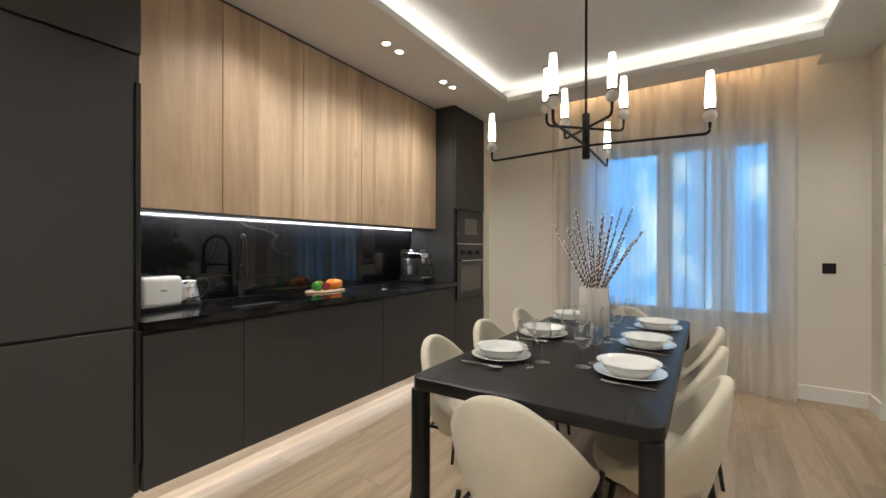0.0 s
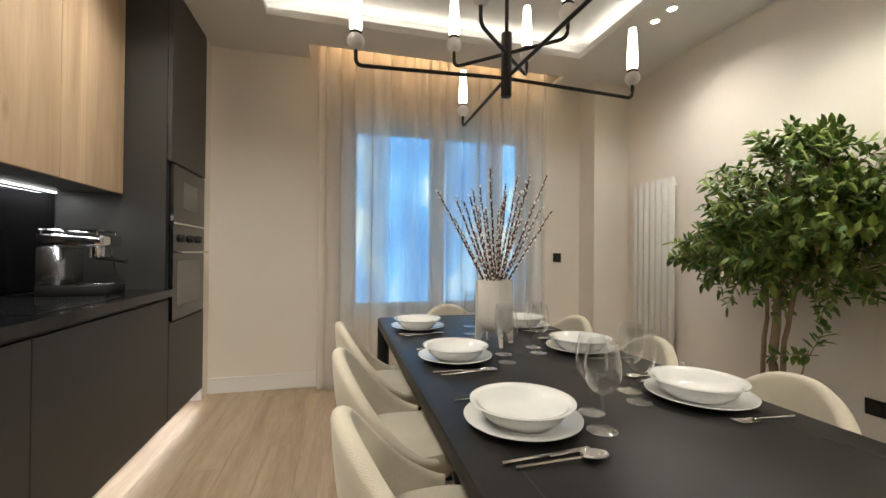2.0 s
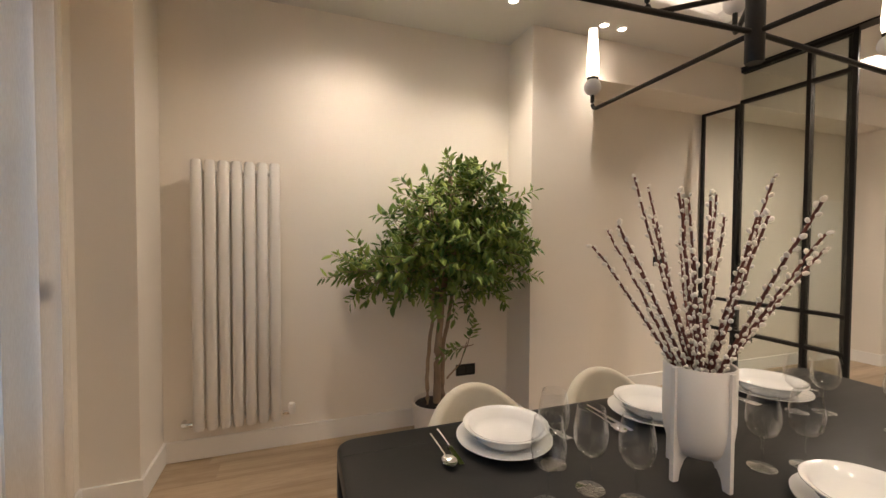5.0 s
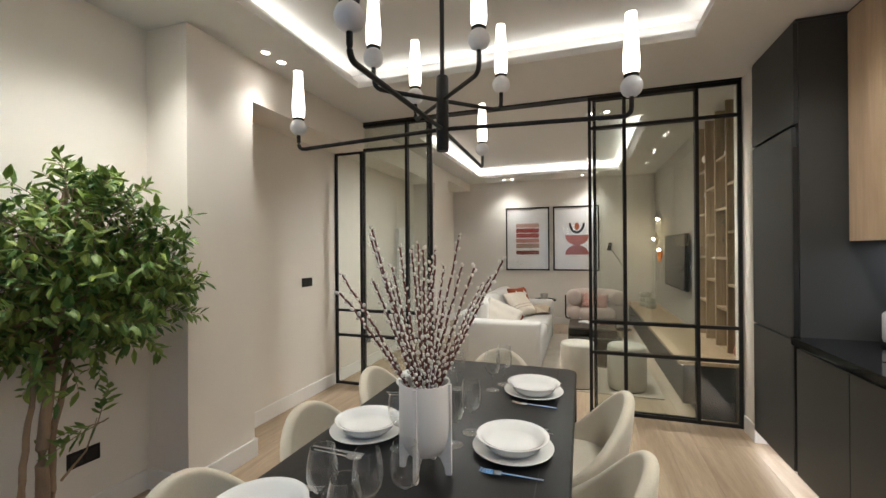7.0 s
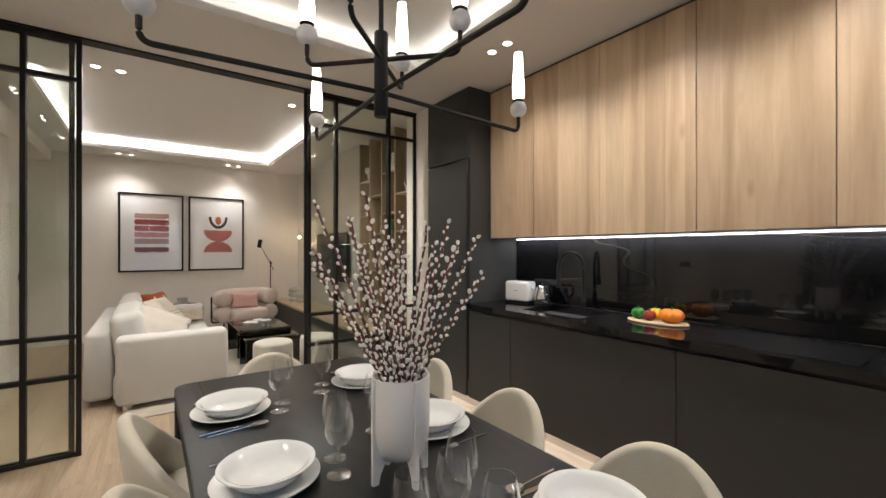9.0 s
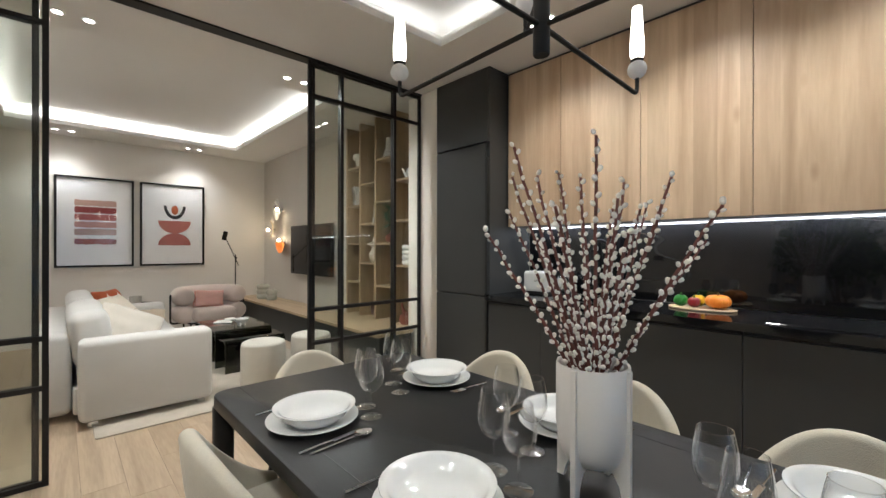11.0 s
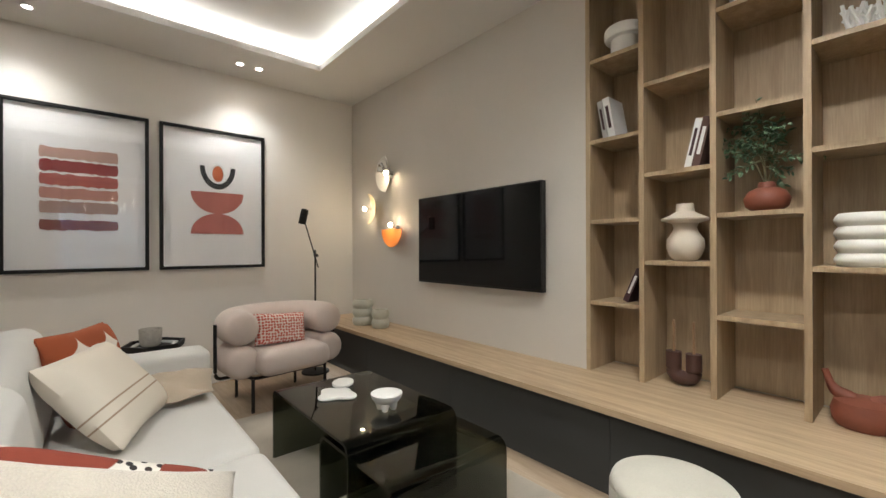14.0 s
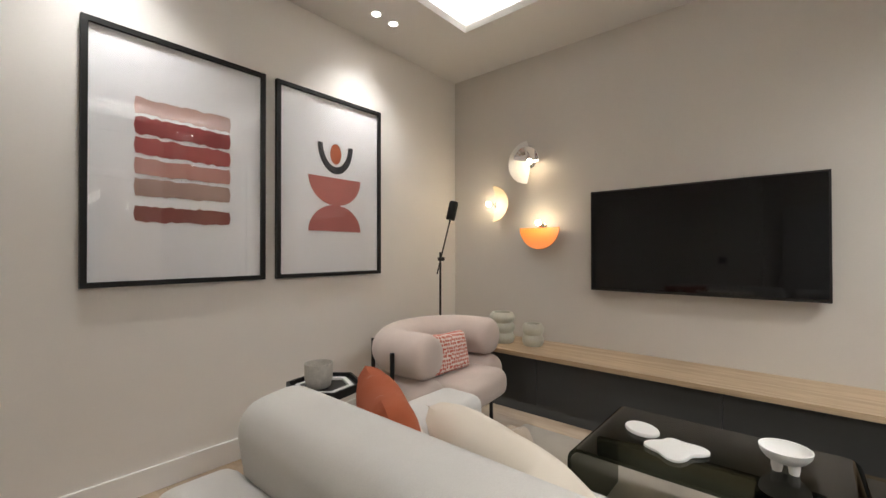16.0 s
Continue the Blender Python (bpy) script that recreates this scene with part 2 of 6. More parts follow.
def sheer(name):
    """Sheer linen curtain: part open weave, part cloth that lets light glow through."""
    m, n, l, b = nodes_of(name)
    n.remove(b)
    out = n["Material Output"]
    tc, ns = n.new("ShaderNodeTexCoord"), n.new("ShaderNodeTexNoise")
    mp = n.new("ShaderNodeMapping")
    mp.inputs["Scale"].default_value = (160, 160, 8)
    l.new(tc.outputs["Object"], mp.inputs["Vector"])
    l.new(mp.outputs[0], ns.inputs["Vector"])
    r = ramp(n, [(0.3, (0.80, 0.74, 0.66)), (0.7, (0.90, 0.85, 0.78))])
    l.new(ns.outputs[0], r.inputs[0])
    df, tl, tp = n.new("ShaderNodeBsdfDiffuse"), n.new("ShaderNodeBsdfTranslucent"), n.new("ShaderNodeBsdfTransparent")
    l.new(r.outputs[0], df.inputs["Color"])
    l.new(r.outputs[0], tl.inputs["Color"])
    a, c = n.new("ShaderNodeMixShader"), n.new("ShaderNodeMixShader")
    a.inputs[0].default_value = 0.35
    mp2, gather = n.new("ShaderNodeMapping"), n.new("ShaderNodeTexNoise")
    mp2.inputs["Scale"].default_value = (5.5, 0.0, 0.12)
    gather.inputs["Scale"].default_value, gather.inputs["Detail"].default_value = 1.0, 2.0
    l.new(tc.outputs["Object"], mp2.inputs["Vector"])
    l.new(mp2.outputs[0], gather.inputs["Vector"])
    weave = n.new("ShaderNodeMapRange")
    for i, value in enumerate((0.32, 0.58, 0.14, 0.47)):
        weave.inputs[i + 1].default_value = value
    l.new(gather.outputs[0], weave.inputs[0])
    l.new(weave.outputs[0], c.inputs[0])
    l.new(df.outputs[0], a.inputs[1])
    l.new(tl.outputs[0], a.inputs[2])
    l.new(a.outputs[0], c.inputs[1])
    l.new(tp.outputs[0], c.inputs[2])
    l.new(c.outputs[0], out.inputs["Surface"])
    return m


M = {
    "wall": surface("wall_paint_beige", (0.82, 0.768, 0.70), 0.85, vary=0.03, coarse=1.2, fine=160, bump=0.06),
    "wall_living": surface("wall_paint_pale_greige", (0.78, 0.745, 0.70), 0.85, vary=0.03, coarse=1.2, fine=160, bump=0.06),
    "wall_tv": surface("wall_paint_greige", (0.60, 0.56, 0.51), 0.85, vary=0.04, coarse=1.5, fine=140, bump=0.08),
    "ceiling": surface("ceiling_paint_white", (0.70, 0.68, 0.655), 0.9, vary=0.02, coarse=0.8, fine=120, bump=0.03),
    "trim": surface("white_lacquer_trim", (0.86, 0.84, 0.81), 0.45, vary=0.02, bump=0.02),
    "floor_bed": surface("floor_joint_dark", (0.16, 0.11, 0.07), 0.8),
    "oak_floor": oak("oak_floor_planks", (0.36, 0.265, 0.175), (0.51, 0.395, 0.28), along=(10, 0.8, 10), rough=0.42, piecewise=0.5, streak=0.7),
    "oak_door": oak("oak_veneer_fronts", (0.41, 0.285, 0.18), (0.61, 0.455, 0.31), along=(6, 6, 0.5), rough=0.5, streak=0.45, boards=1.0),
    "oak_shelf": oak("oak_veneer_shelves", (0.33, 0.235, 0.14), (0.46, 0.345, 0.215), along=(16, 16, 0.9), rough=0.5),
    "oak_top": oak("oak_bench_top", (0.42, 0.30, 0.185), (0.58, 0.44, 0.285), along=(16, 0.9, 16), rough=0.42),
    "anthracite": surface("anthracite_matt_lacquer", (0.050, 0.050, 0.048), 0.44, vary=0.06, coarse=1.0, fine=220, bump=0.02),
    "channel": surface("black_handle_channel", (0.008, 0.008, 0.008), 0.5, bump=0),
    "stone": marble("polished_black_marble"),
    "worktop": surface("polished_black_worktop", (0.008, 0.008, 0.009), 0.07, vary=0.3, coarse=4, fine=120, bump=0.01),
    "black_metal": surface("black_powder_coat", (0.013, 0.012, 0.0115), 0.48, vary=0.1, fine=300, bump=0.05),
    "black_wood": surface("black_stained_ash", (0.012, 0.0115, 0.011), 0.40, vary=0.3, coarse=3, fine=60, bump=0.12, stretch=(6, 0.6, 6)),
    "steel": surface("brushed_steel", (0.62, 0.61, 0.60), 0.22, 1.0, vary=0.06, fine=200, bump=0.03),
    "chrome": surface("polished_chrome", (0.75, 0.75, 0.76), 0.08, 1.0, vary=0.02, bump=0),
    "black_glass": surface("black_appliance_glass", (0.012, 0.012, 0.013), 0.06, vary=0.02, bump=0),
    "grey_glass": surface("grey_oven_window", (0.10, 0.10, 0.095), 0.10, vary=0.05, bump=0),
    "chair": fabric("cream_boucle", (0.66, 0.60, 0.48), 300, bump=0.4),
    "seat": fabric("cream_boucle_seat", (0.62, 0.56, 0.45), 300, bump=0.4),
    "sofa": fabric("off_white_linen", (0.64, 0.62, 0.585), 520, bump=0.2, vary=0.03),
    "pouf": fabric("ivory_boucle", (0.58, 0.55, 0.475), 260, bump=0.45),
    "armchair": fabric("pale_pink_boucle", (0.66, 0.55, 0.49), 280, bump=0.4),
    "rug": fabric("taupe_wool_rug", (0.46, 0.40, 0.32), 220, bump=0.6, second=(0.50, 0.44, 0.36)),
    "china": surface("white_glazed_china", (0.82, 0.82, 0.80), 0.12, vary=0.01, bump=0, coat=0.4),
    "vase": surface("matt_white_ceramic", (0.72, 0.68, 0.64), 0.55, vary=0.04, fine=200, bump=0.05),
    "glass": clear_glass("wine_glass", (0.965, 0.97, 0.97), 1.5, rough=0.02, power=2.0),
    "pane": clear_glass("clear_pane", (0.93, 0.945, 0.93), 1.5),
    "print_glass": clear_glass("framing_glass", (0.97, 0.97, 0.97), 1.45),
    "smoked": clear_glass("smoked_bent_glass", (0.29, 0.31, 0.27), 1.45),
    "curtain": sheer("sheer_linen_curtain"),
    "candle": glow("frosted_lit_glass_tube", (1.0, 0.90, 0.75), 4.0),
    "ball": surface("white_marble_ball", (0.72, 0.71, 0.72), 0.3, vary=0.08, coarse=30, bump=0),
    "led": glow("downlight_led", (1.0, 0.93, 0.84), 30.0),
    "led_strip": glow("led_strip_diffuser", (0.95, 0.96, 1.0), 4.0),
    "white": surface("white_plastic", (0.78, 0.77, 0.75), 0.3, vary=0.02, bump=0),
    "radiator": surface("white_radiator_enamel", (0.78, 0.76, 0.73), 0.35, vary=0.02, bump=0),
    "screen": surface("black_screen_glass", (0.003, 0.003, 0.0035), 0.05, vary=0.02, bump=0),
    "paper": surface("white_art_paper", (0.87, 0.86, 0.87), 0.8, vary=0.02, fine=300, bump=0.03),
}
for dull in ("black_wood", "anthracite", "black_metal", "screen"):
    M[dull].node_tree.nodes["Principled BSDF"].inputs["Specular IOR Level"].default_value = 0.3

# ---- mesh helpers ----


def box(bm, x0, x1, y0, y1, z0, z1, bevel=0.0, segments=2):
    """Adds a box, with rounded edges if asked, and gives its vertices."""
    tmp = bmesh.new()
    bmesh.ops.create_cube(tmp, size=1.0)
    for v in tmp.verts:
        v.co = Vector((x0 + (v.co.x + 0.5) * (x1 - x0), y0 + (v.co.y + 0.5) * (y1 - y0), z0 + (v.co.z + 0.5) * (z1 - z0)))
    if bevel:
        bmesh.ops.bevel(tmp, geom=list(tmp.edges), offset=bevel, segments=segments, profile=0.5, affect="EDGES")
    join(bm, tmp)
    return bm


def join(bm, tmp, m=None):
    """Copies the mesh tmp, moved by m, into bm."""
    if m is not None:
        tmp.transform(m)
    data = bpy.data.meshes.new("scratch")
    tmp.to_mesh(data)
    bm.from_mesh(data)
    bpy.data.meshes.remove(data)
    tmp.free()
    return bm


def boxes(*specs, bevel=0.0, segments=2):
    bm = bmesh.new()
    for s in specs:
        box(bm, *s, bevel=bevel, segments=segments)
    return bm


def grid_mesh(rows, close_u=False, close_v=False, caps=False):
    """A mesh from rows of points; close_u joins each row's ends, close_v the last row to the first, caps fills the end rows."""
    bm = bmesh.new()
    vs = [[bm.verts.new(p) for p in row] for row in rows]
    nu, nv = len(rows[0]), len(rows)
    for j in range(nv if close_v else nv - 1):
        for i in range(nu if close_u else nu - 1):
            a, b_, c, d = vs[j][i], vs[j][(i + 1) % nu], vs[(j + 1) % nv][(i + 1) % nu], vs[(j + 1) % nv][i]
            if len({a, b_, c, d}) == 4:
                bm.faces.new((a, b_, c, d))
    if caps:
        bm.faces.new(list(reversed(vs[0])))
        bm.faces.new(vs[-1])
    bmesh.ops.recalc_face_normals(bm, faces=bm.faces)
    return bm


def lathe(profile, n=32, cx=0.0, cy=0.0):
    """A body turned about the vertical axis, from (radius, height) pairs."""
    rows = [[(cx + max(r, 1e-4) * math.cos(2 * math.pi * i / n), cy + max(r, 1e-4) * math.sin(2 * math.pi * i / n), z) for i in range(n)] for r, z in profile]
    return grid_mesh(rows, close_u=True, caps=True)


def tube(points, r, n=10, r_end=None, bm=None):
    """A round bar along points; it tapers to r_end if given."""
    pts = [Vector(p) for p in points]
    rows = []
    up = Vector((0, 0, 1))
    for i, p in enumerate(pts):
        d = (pts[min(i + 1, len(pts) - 1)] - pts[max(i - 1, 0)]).normalized()
        side = d.cross(up)
        if side.length < 0.05:
            side = d.cross(Vector((1, 0, 0)))
        side.normalize()
        other = side.cross(d)
        k = i / (len(pts) - 1)
        rad = r if r_end is None else r + (r_end - r) * k
        rows.append([p + side * rad * math.cos(2 * math.pi * j / n) + other * rad * math.sin(2 * math.pi * j / n) for j in range(n)])
    t = grid_mesh(rows, close_u=True, caps=True)
    if bm is None:
        return t
    return join(bm, t)


def bend(points, radius, steps=6):
    """Rounds the inner corners of a line of points."""
    pts = [Vector(p) for p in points]
    out = [pts[0]]
    for a, b_, c in zip(pts, pts[1:], pts[2:]):
        u, w = (a - b_), (c - b_)
        k = min(radius, u.length * 0.49, w.length * 0.49)
        p, q = b_ + u.normalized() * k, b_ + w.normalized() * k
        for i in range(steps + 1):
            t = i / steps
            out.append(p * (1 - t) ** 2 + b_ * 2 * t * (1 - t) + q * t * t)
    out.append(pts[-1])
    return out


def pillow(w, h, d, n=16, pinch=0.5, seed=0):
    """A stuffed cushion in the xz plane, thick in y, with drawn-in edges and soft creases."""
    rows = []
    front, back = [], []
    for j in range(n + 1):
        fr, bk = [], []
        for i in range(n + 1):
            u, v = 2 * i / n - 1, 2 * j / n - 1
            edge = max(0.0, (1 - u ** 4) * (1 - v ** 4)) ** pinch
            bow = 1 - 0.06 * (1 - abs(v)) * abs(u) ** 2 - 0.06 * (1 - abs(u)) * abs(v) ** 2
            crease = 0.10 * noise.noise(Vector((u * 2.2 + seed, v * 2.2, seed * 1.7)))
            t = d / 2 * edge * (1 + crease)
            x, z = u * w / 2 * (bow if abs(u) > 0.6 else 1), v * h / 2 * (bow if abs(v) > 0.6 else 1)
            fr.append((x, -t, z))
            bk.append((x, t, z))
        front.append(fr)
        back.append(bk)
    bm = grid_mesh(front)
    join(bm, grid_mesh(back))
    bmesh.ops.remove_doubles(bm, verts=bm.verts, dist=1e-4)
    bmesh.ops.recalc_face_normals(bm, faces=bm.faces)
    return bm


def mesh_of(name, bm, mat, smooth=False):
    data = bpy.data.meshes.new(name)
    bm.to_mesh(data)
    bm.free()
    data.materials.append(mat)
    if smooth:
        data.polygons.foreach_set("use_smooth", [True] * len(data.polygons))
        data.set_sharp_from_angle(angle=radians(42))
    return data


def thing(name, label, category, group="", m=None):
    """An Empty that carries the parts of one thing."""
    ob = new(name)
    ob.empty_display_size = 0.1
    if m is not None:
        ob.matrix_world = m
    return tagged(ob, label, category, group)


def part(name, bm, mat, parent, label="", smooth=True):
    """One mesh under a thing or a part; its points are in the thing's own space."""
    ob = new(name, mesh_of(name, bm, mat, smooth))
    ob.parent = parent
    return tagged(ob, label)


def solid(name, bm, mat, label="", category="", group="", kind="", smooth=True, m=None):
    """A thing of one mesh."""
    ob = new(name, mesh_of(name, bm, mat, smooth))
    if m is not None:
        ob.matrix_world = m
    return tagged(ob, label, category, group, kind)


def setting(name, bm, mat, label="", category=""):
    return solid(name, bm, mat, label, category or name.split("_")[0], kind="structure", smooth=False)


# ---- the shell of the flat ----
EAST, RECESS, PIER = 4.35, 4.38, 4.02
NORTH, SOUTH = 4.62, -4.39
TVWALL, BEAM = 0.54, 2.52
TOP = 3.2
setting("floor", boxes((-0.2, 4.6, -4.6, 4.9, -0.12, -0.012)), M["floor_bed"], "light oak plank floor through both rooms", "floor")
setting("wall_west", boxes((-0.15, 0.0, 0.25, 4.75, 0, TOP)), M["wall"], "beige painted wall behind the kitchen units", "wall")
setting("wall_end", boxes((-0.15, 0.58, -0.19, 0.25, 0, TOP)), M["wall"], "white painted wall end between kitchen and living room", "wall")
setting("wall_tv", boxes((0.38, TVWALL, SOUTH, -1.515, 0, TOP)), M["wall_tv"], "greige painted wall carrying the television", "wall")
setting("wall_niche", boxes((0.08, 0.24, -1.6, -0.15, 0, TOP)), M["wall_tv"], "wall behind the built-in bookcase", "wall")
setting("wall_south", boxes((0.3, 4.6, SOUTH - 0.15, SOUTH, 0, TOP)), M["wall_living"], "pale greige wall with two framed prints", "wall")
setting("wall_east", boxes((EAST, 4.6, 2.08, 4.75, 0, TOP)), M["wall"], "beige painted dining room wall beside the radiator", "wall")
setting("wall_recess", boxes((RECESS, 4.6, SOUTH, 2.08, 0, TOP)), M["wall"], "beige painted wall at the back of the recess", "wall")
setting("pier_dining", boxes((PIER, RECESS, 1.565, 2.08, 0, TOP)), M["wall"], "beige painted pier beside the recess", "pier")
setting("pier_living", boxes((PIER, RECESS, -2.93, -2.23, 0, TOP)), M["wall"], "beige painted pier in the living room", "pier")
setting("beam", boxes((PIER, RECESS, -2.23, 1.565, BEAM, TOP)), M["wall"], "boxed beam over the recess", "beam")
setting("beam_south", boxes((PIER, RECESS, SOUTH, -2.93, 2.67, TOP)), M["wall"], "boxed beam at the living room corner", "beam")
setting("pier_north", boxes((3.97, EAST, 4.37, NORTH, 0, TOP)), M["wall"], "beige painted corner pier beside the radiator", "pier")
setting("pier_oven", boxes((0.0, 0.59, 4.47, NORTH, 0, TOP)), M["wall"], "beige wall end beside the oven tower", "pier")
WX0, WX1, WZ0, WZ1 = 1.70, 3.39, 0.62, 2.31
setting("wall_north", boxes((0.0, WX0, NORTH, 4.82, 0, TOP), (WX1, 4.6, NORTH, 4.82, 0, TOP), (WX0, WX1, NORTH, 4.82, 0, WZ0), (WX0, WX1, NORTH, 4.82, WZ1, TOP)), M["wall"], "beige painted window wall", "wall")

# ceiling: one mesh with the coves and the curtain pocket cut out of the soffit
dx0, dx1, dy0, dy1 = COVES["dining"]
lx0, lx1, ly0, ly1 = COVES["living"]
PX0, PX1, PY0 = 1.36, 3.64, 4.38
cb = bmesh.new()
T = 0.03
for s in ((0.0, dx0, ly1, PY0), (dx1, 4.5, ly1, PY0), (dx0, dx1, ly1, dy0), (dx0, dx1, dy1, PY0),
          (0.0, PX0, PY0, 4.75), (PX1, 4.5, PY0, 4.75),
          (0.0, lx0, SOUTH, ly1), (lx1, 4.5, SOUTH, ly1), (lx0, lx1, SOUTH, ly0)):
    box(cb, *s, SOFFIT, SOFFIT + T)
for x0, x1, y0, y1 in COVES.values():
    g, lip = 0.13, 0.012
    box(cb, x0 - g, x1 + g, y0 - g, y1 + g, RAISED, RAISED + 0.03)
    for s in ((x0 - g - 0.02, x0 - g, y0 - g, y1 + g), (x1 + g, x1 + g + 0.02, y0 - g, y1 + g), (x0 - g, x1 + g, y0 - g - 0.02, y0 - g), (x0 - g, x1 + g, y1 + g, y1 + g + 0.02)):
        box(cb, *s, SOFFIT + T, RAISED + 0.03)
    for s in ((x0 - lip, x0, y0, y1), (x1, x1 + lip, y0, y1), (x0 - lip, x1 + lip, y0 - lip, y0), (x0 - lip, x1 + lip, y1, y1 + lip)):
        box(cb, *s, SOFFIT + T, SOFFIT + T + 0.022)
box(cb, PX0 - 0.02, PX1 + 0.02, PY0 - 0.02, 4.64, 2.99, 3.01)
box(cb, PX0, PX1, PY0 - 0.02, PY0, SOFFIT + T, 2.99)
box(cb, -0.1, 4.6, -4.6, 4.9, 3.2, 3.23)
setting("ceiling", cb, M["ceiling"], "white dropped ceiling with two lit coves", "ceiling")

# baseboards, each run butted against the next
BH, BT = 0.125, 0.016


def baseboard(x0, x1, y0, y1):
    setting("baseboard", boxes((x0, x1, y0, y1, 0, BH), bevel=0.003), M["trim"], "white lacquered baseboard", "baseboard")


baseboard(0.59, 1.95, NORTH - BT, NORTH)
baseboard(3.0, 3.954, NORTH - BT, NORTH)
baseboard(3.954, 3.97, 4.354, NORTH)
baseboard(3.97, EAST, 4.354, 4.37)
baseboard(EAST - BT, EAST, 2.096, 4.354)
baseboard(PIER - BT, EAST, 2.08, 2.096)
baseboard(PIER - BT, PIER, 1.549, 2.08)
baseboard(PIER, RECESS, 1.549, 1.565)
baseboard(RECESS - BT, RECESS, 0.03, 1.549)
baseboard(RECESS - BT, RECESS, -2.214, -0.03)
baseboard(PIER, RECESS, -2.23, -2.214)
baseboard(PIER - BT, PIER, -2.946, -2.214)
baseboard(RECESS - BT, RECESS, SOUTH + BT, -2.946)
baseboard(1.0, RECESS - BT, SOUTH, SOUTH + BT)
baseboard(0.58, 0.596, 0.035, 0.25)

# window behind the curtain
window = thing("window_1", "white framed casement window behind the sheer curtain", "window")
tagged(window, kind="structure")
part("window_frame", boxes((WX0, WX0 + 0.06, 4.72, 4.78, WZ0, WZ1), (WX1 - 0.06, WX1, 4.72, 4.78, WZ0, WZ1), (WX0, WX1, 4.721, 4.779, WZ0, WZ0 + 0.07), (WX0, WX1, 4.721, 4.779, WZ1 - 0.07, WZ1),
                           (2.44, 2.58, 4.719, 4.781, WZ0, WZ1), bevel=0.004), M["trim"], window, smooth=False)
part("window_sill", boxes((WX0 - 0.03, WX1 + 0.03, 4.60, 4.72, WZ0 - 0.03, WZ0), bevel=0.004), M["trim"], window, smooth=False)
for x0, x1 in ((WX0 + 0.06, 2.44), (2.58, WX1 - 0.06)):
    p = part("pane", boxes((x0, x1, 4.747, 4.753, WZ0 + 0.07, WZ1 - 0.07)), M["pane"], window, smooth=False)
    p.visible_shadow = False

# dusk outside the window: a plain glowing distance
dm, dn, dl, db = nodes_of("dusk_distance")
dtc, dsep = dn.new("ShaderNodeTexCoord"), dn.new("ShaderNodeTexNoise")
dmp = dn.new("ShaderNodeMapping")
dmp.inputs["Scale"].default_value = (0.75, 1, 0.45)
dl.new(dtc.outputs["Object"], dmp.inputs["Vector"])
dl.new(dmp.outputs[0], dsep.inputs["Vector"])
dsep.inputs["Scale"].default_value = 1.0
dsep.inputs["Detail"].default_value = 3
dr = ramp(dn, [(0.38, (0.05, 0.29, 0.78)), (0.54, (0.12, 0.48, 1.0)), (0.66, (0.66, 0.90, 1.0))])
dl.new(dsep.outputs[0], dr.inputs[0])
db.inputs["Base Color"].default_value = (0, 0, 0, 1)
dl.new(dr.outputs[0], db.inputs["Emission Color"])
db.inputs["Emission Strength"].default_value = 1.75
setting("backdrop", boxes((-6, 12, 11.0, 11.02, -3, 9)), dm, "blue dusk light beyond the window", "backdrop")

# ---- curtain ----


def curtain(x0, x1, y, z0, z1, group, seed):
    """A sheer panel falling in uneven folds, tighter at the heading."""
    rnd = random.Random(seed)
    n, rows = 360, []
    phases = [rnd.uniform(0, 6.28) for _ in range(4)]
    for j in range(15):
        k = j / 14
        z = z0 + (z1 - z0) * k
        row = []
        for i in range(n + 1):
            u = i / n
            x = x0 + (x1 - x0) * u
            s = x * 2 * math.pi
            d = 0.036 * math.sin(s * 7.4 + phases[0] + 0.9 * math.sin(s * 1.3)) + 0.020 * math.sin(s * 4.1 + phases[1]) + 0.012 * math.sin(s * 2.2 + phases[2] + 1.2 * k)
            d *= 1.0 - 0.25 * k
            row.append((x + (0.040 * (0.5 + 0.5 * math.sin(s * 0.93 + phases[3]))) * math.cos(s * 7.4 + phases[0] + 0.9 * math.sin(s * 1.3)) + 0.010 * (1 - k) * math.sin(s * 1.1 + phases[3]), y + d, z))
        rows.append(row)
    return solid("curtain", grid_mesh(rows), M["curtain"], "floor-length cream sheer curtain hanging before the window", "curtain", group)


curtain(1.43, 3.07, 4.515, 0.012, 2.96, "window curtains", 3)
curtain(2.90, 3.54, 4.475, 0.012, 2.96, "window curtains", 9)
solid("curtain_rail", boxes((1.38, 3.62, 4.49, 4.51, 2.965, 2.985)), M["white"], "white curtain track in the ceiling pocket", "curtain rail")

# ---- kitchen units ----
FRONT = 0.60
BODY = 0.575


def unit(name, label, y0, y1, z0, z1, fronts, depth=BODY, x_front=FRONT, mat="anthracite"):
    """A cabinet unit: a carcass and its fronts (y0, y1, z0, z1), with a 3 mm gap all round."""
    top = thing(name, label, "cabinet", "kitchen units")
    part("body", boxes((0.012, depth, y0 + 0.002, y1 - 0.002, z0, z1)), M["anthracite"], top, smooth=False)
    for a, b_, c, d in fronts:
        part("door", boxes((depth + 0.002, x_front, a + 0.002, b_ - 0.002, c + 0.002, d - 0.002), bevel=0.0015, segments=1), M[mat], top, smooth=False)
    return top


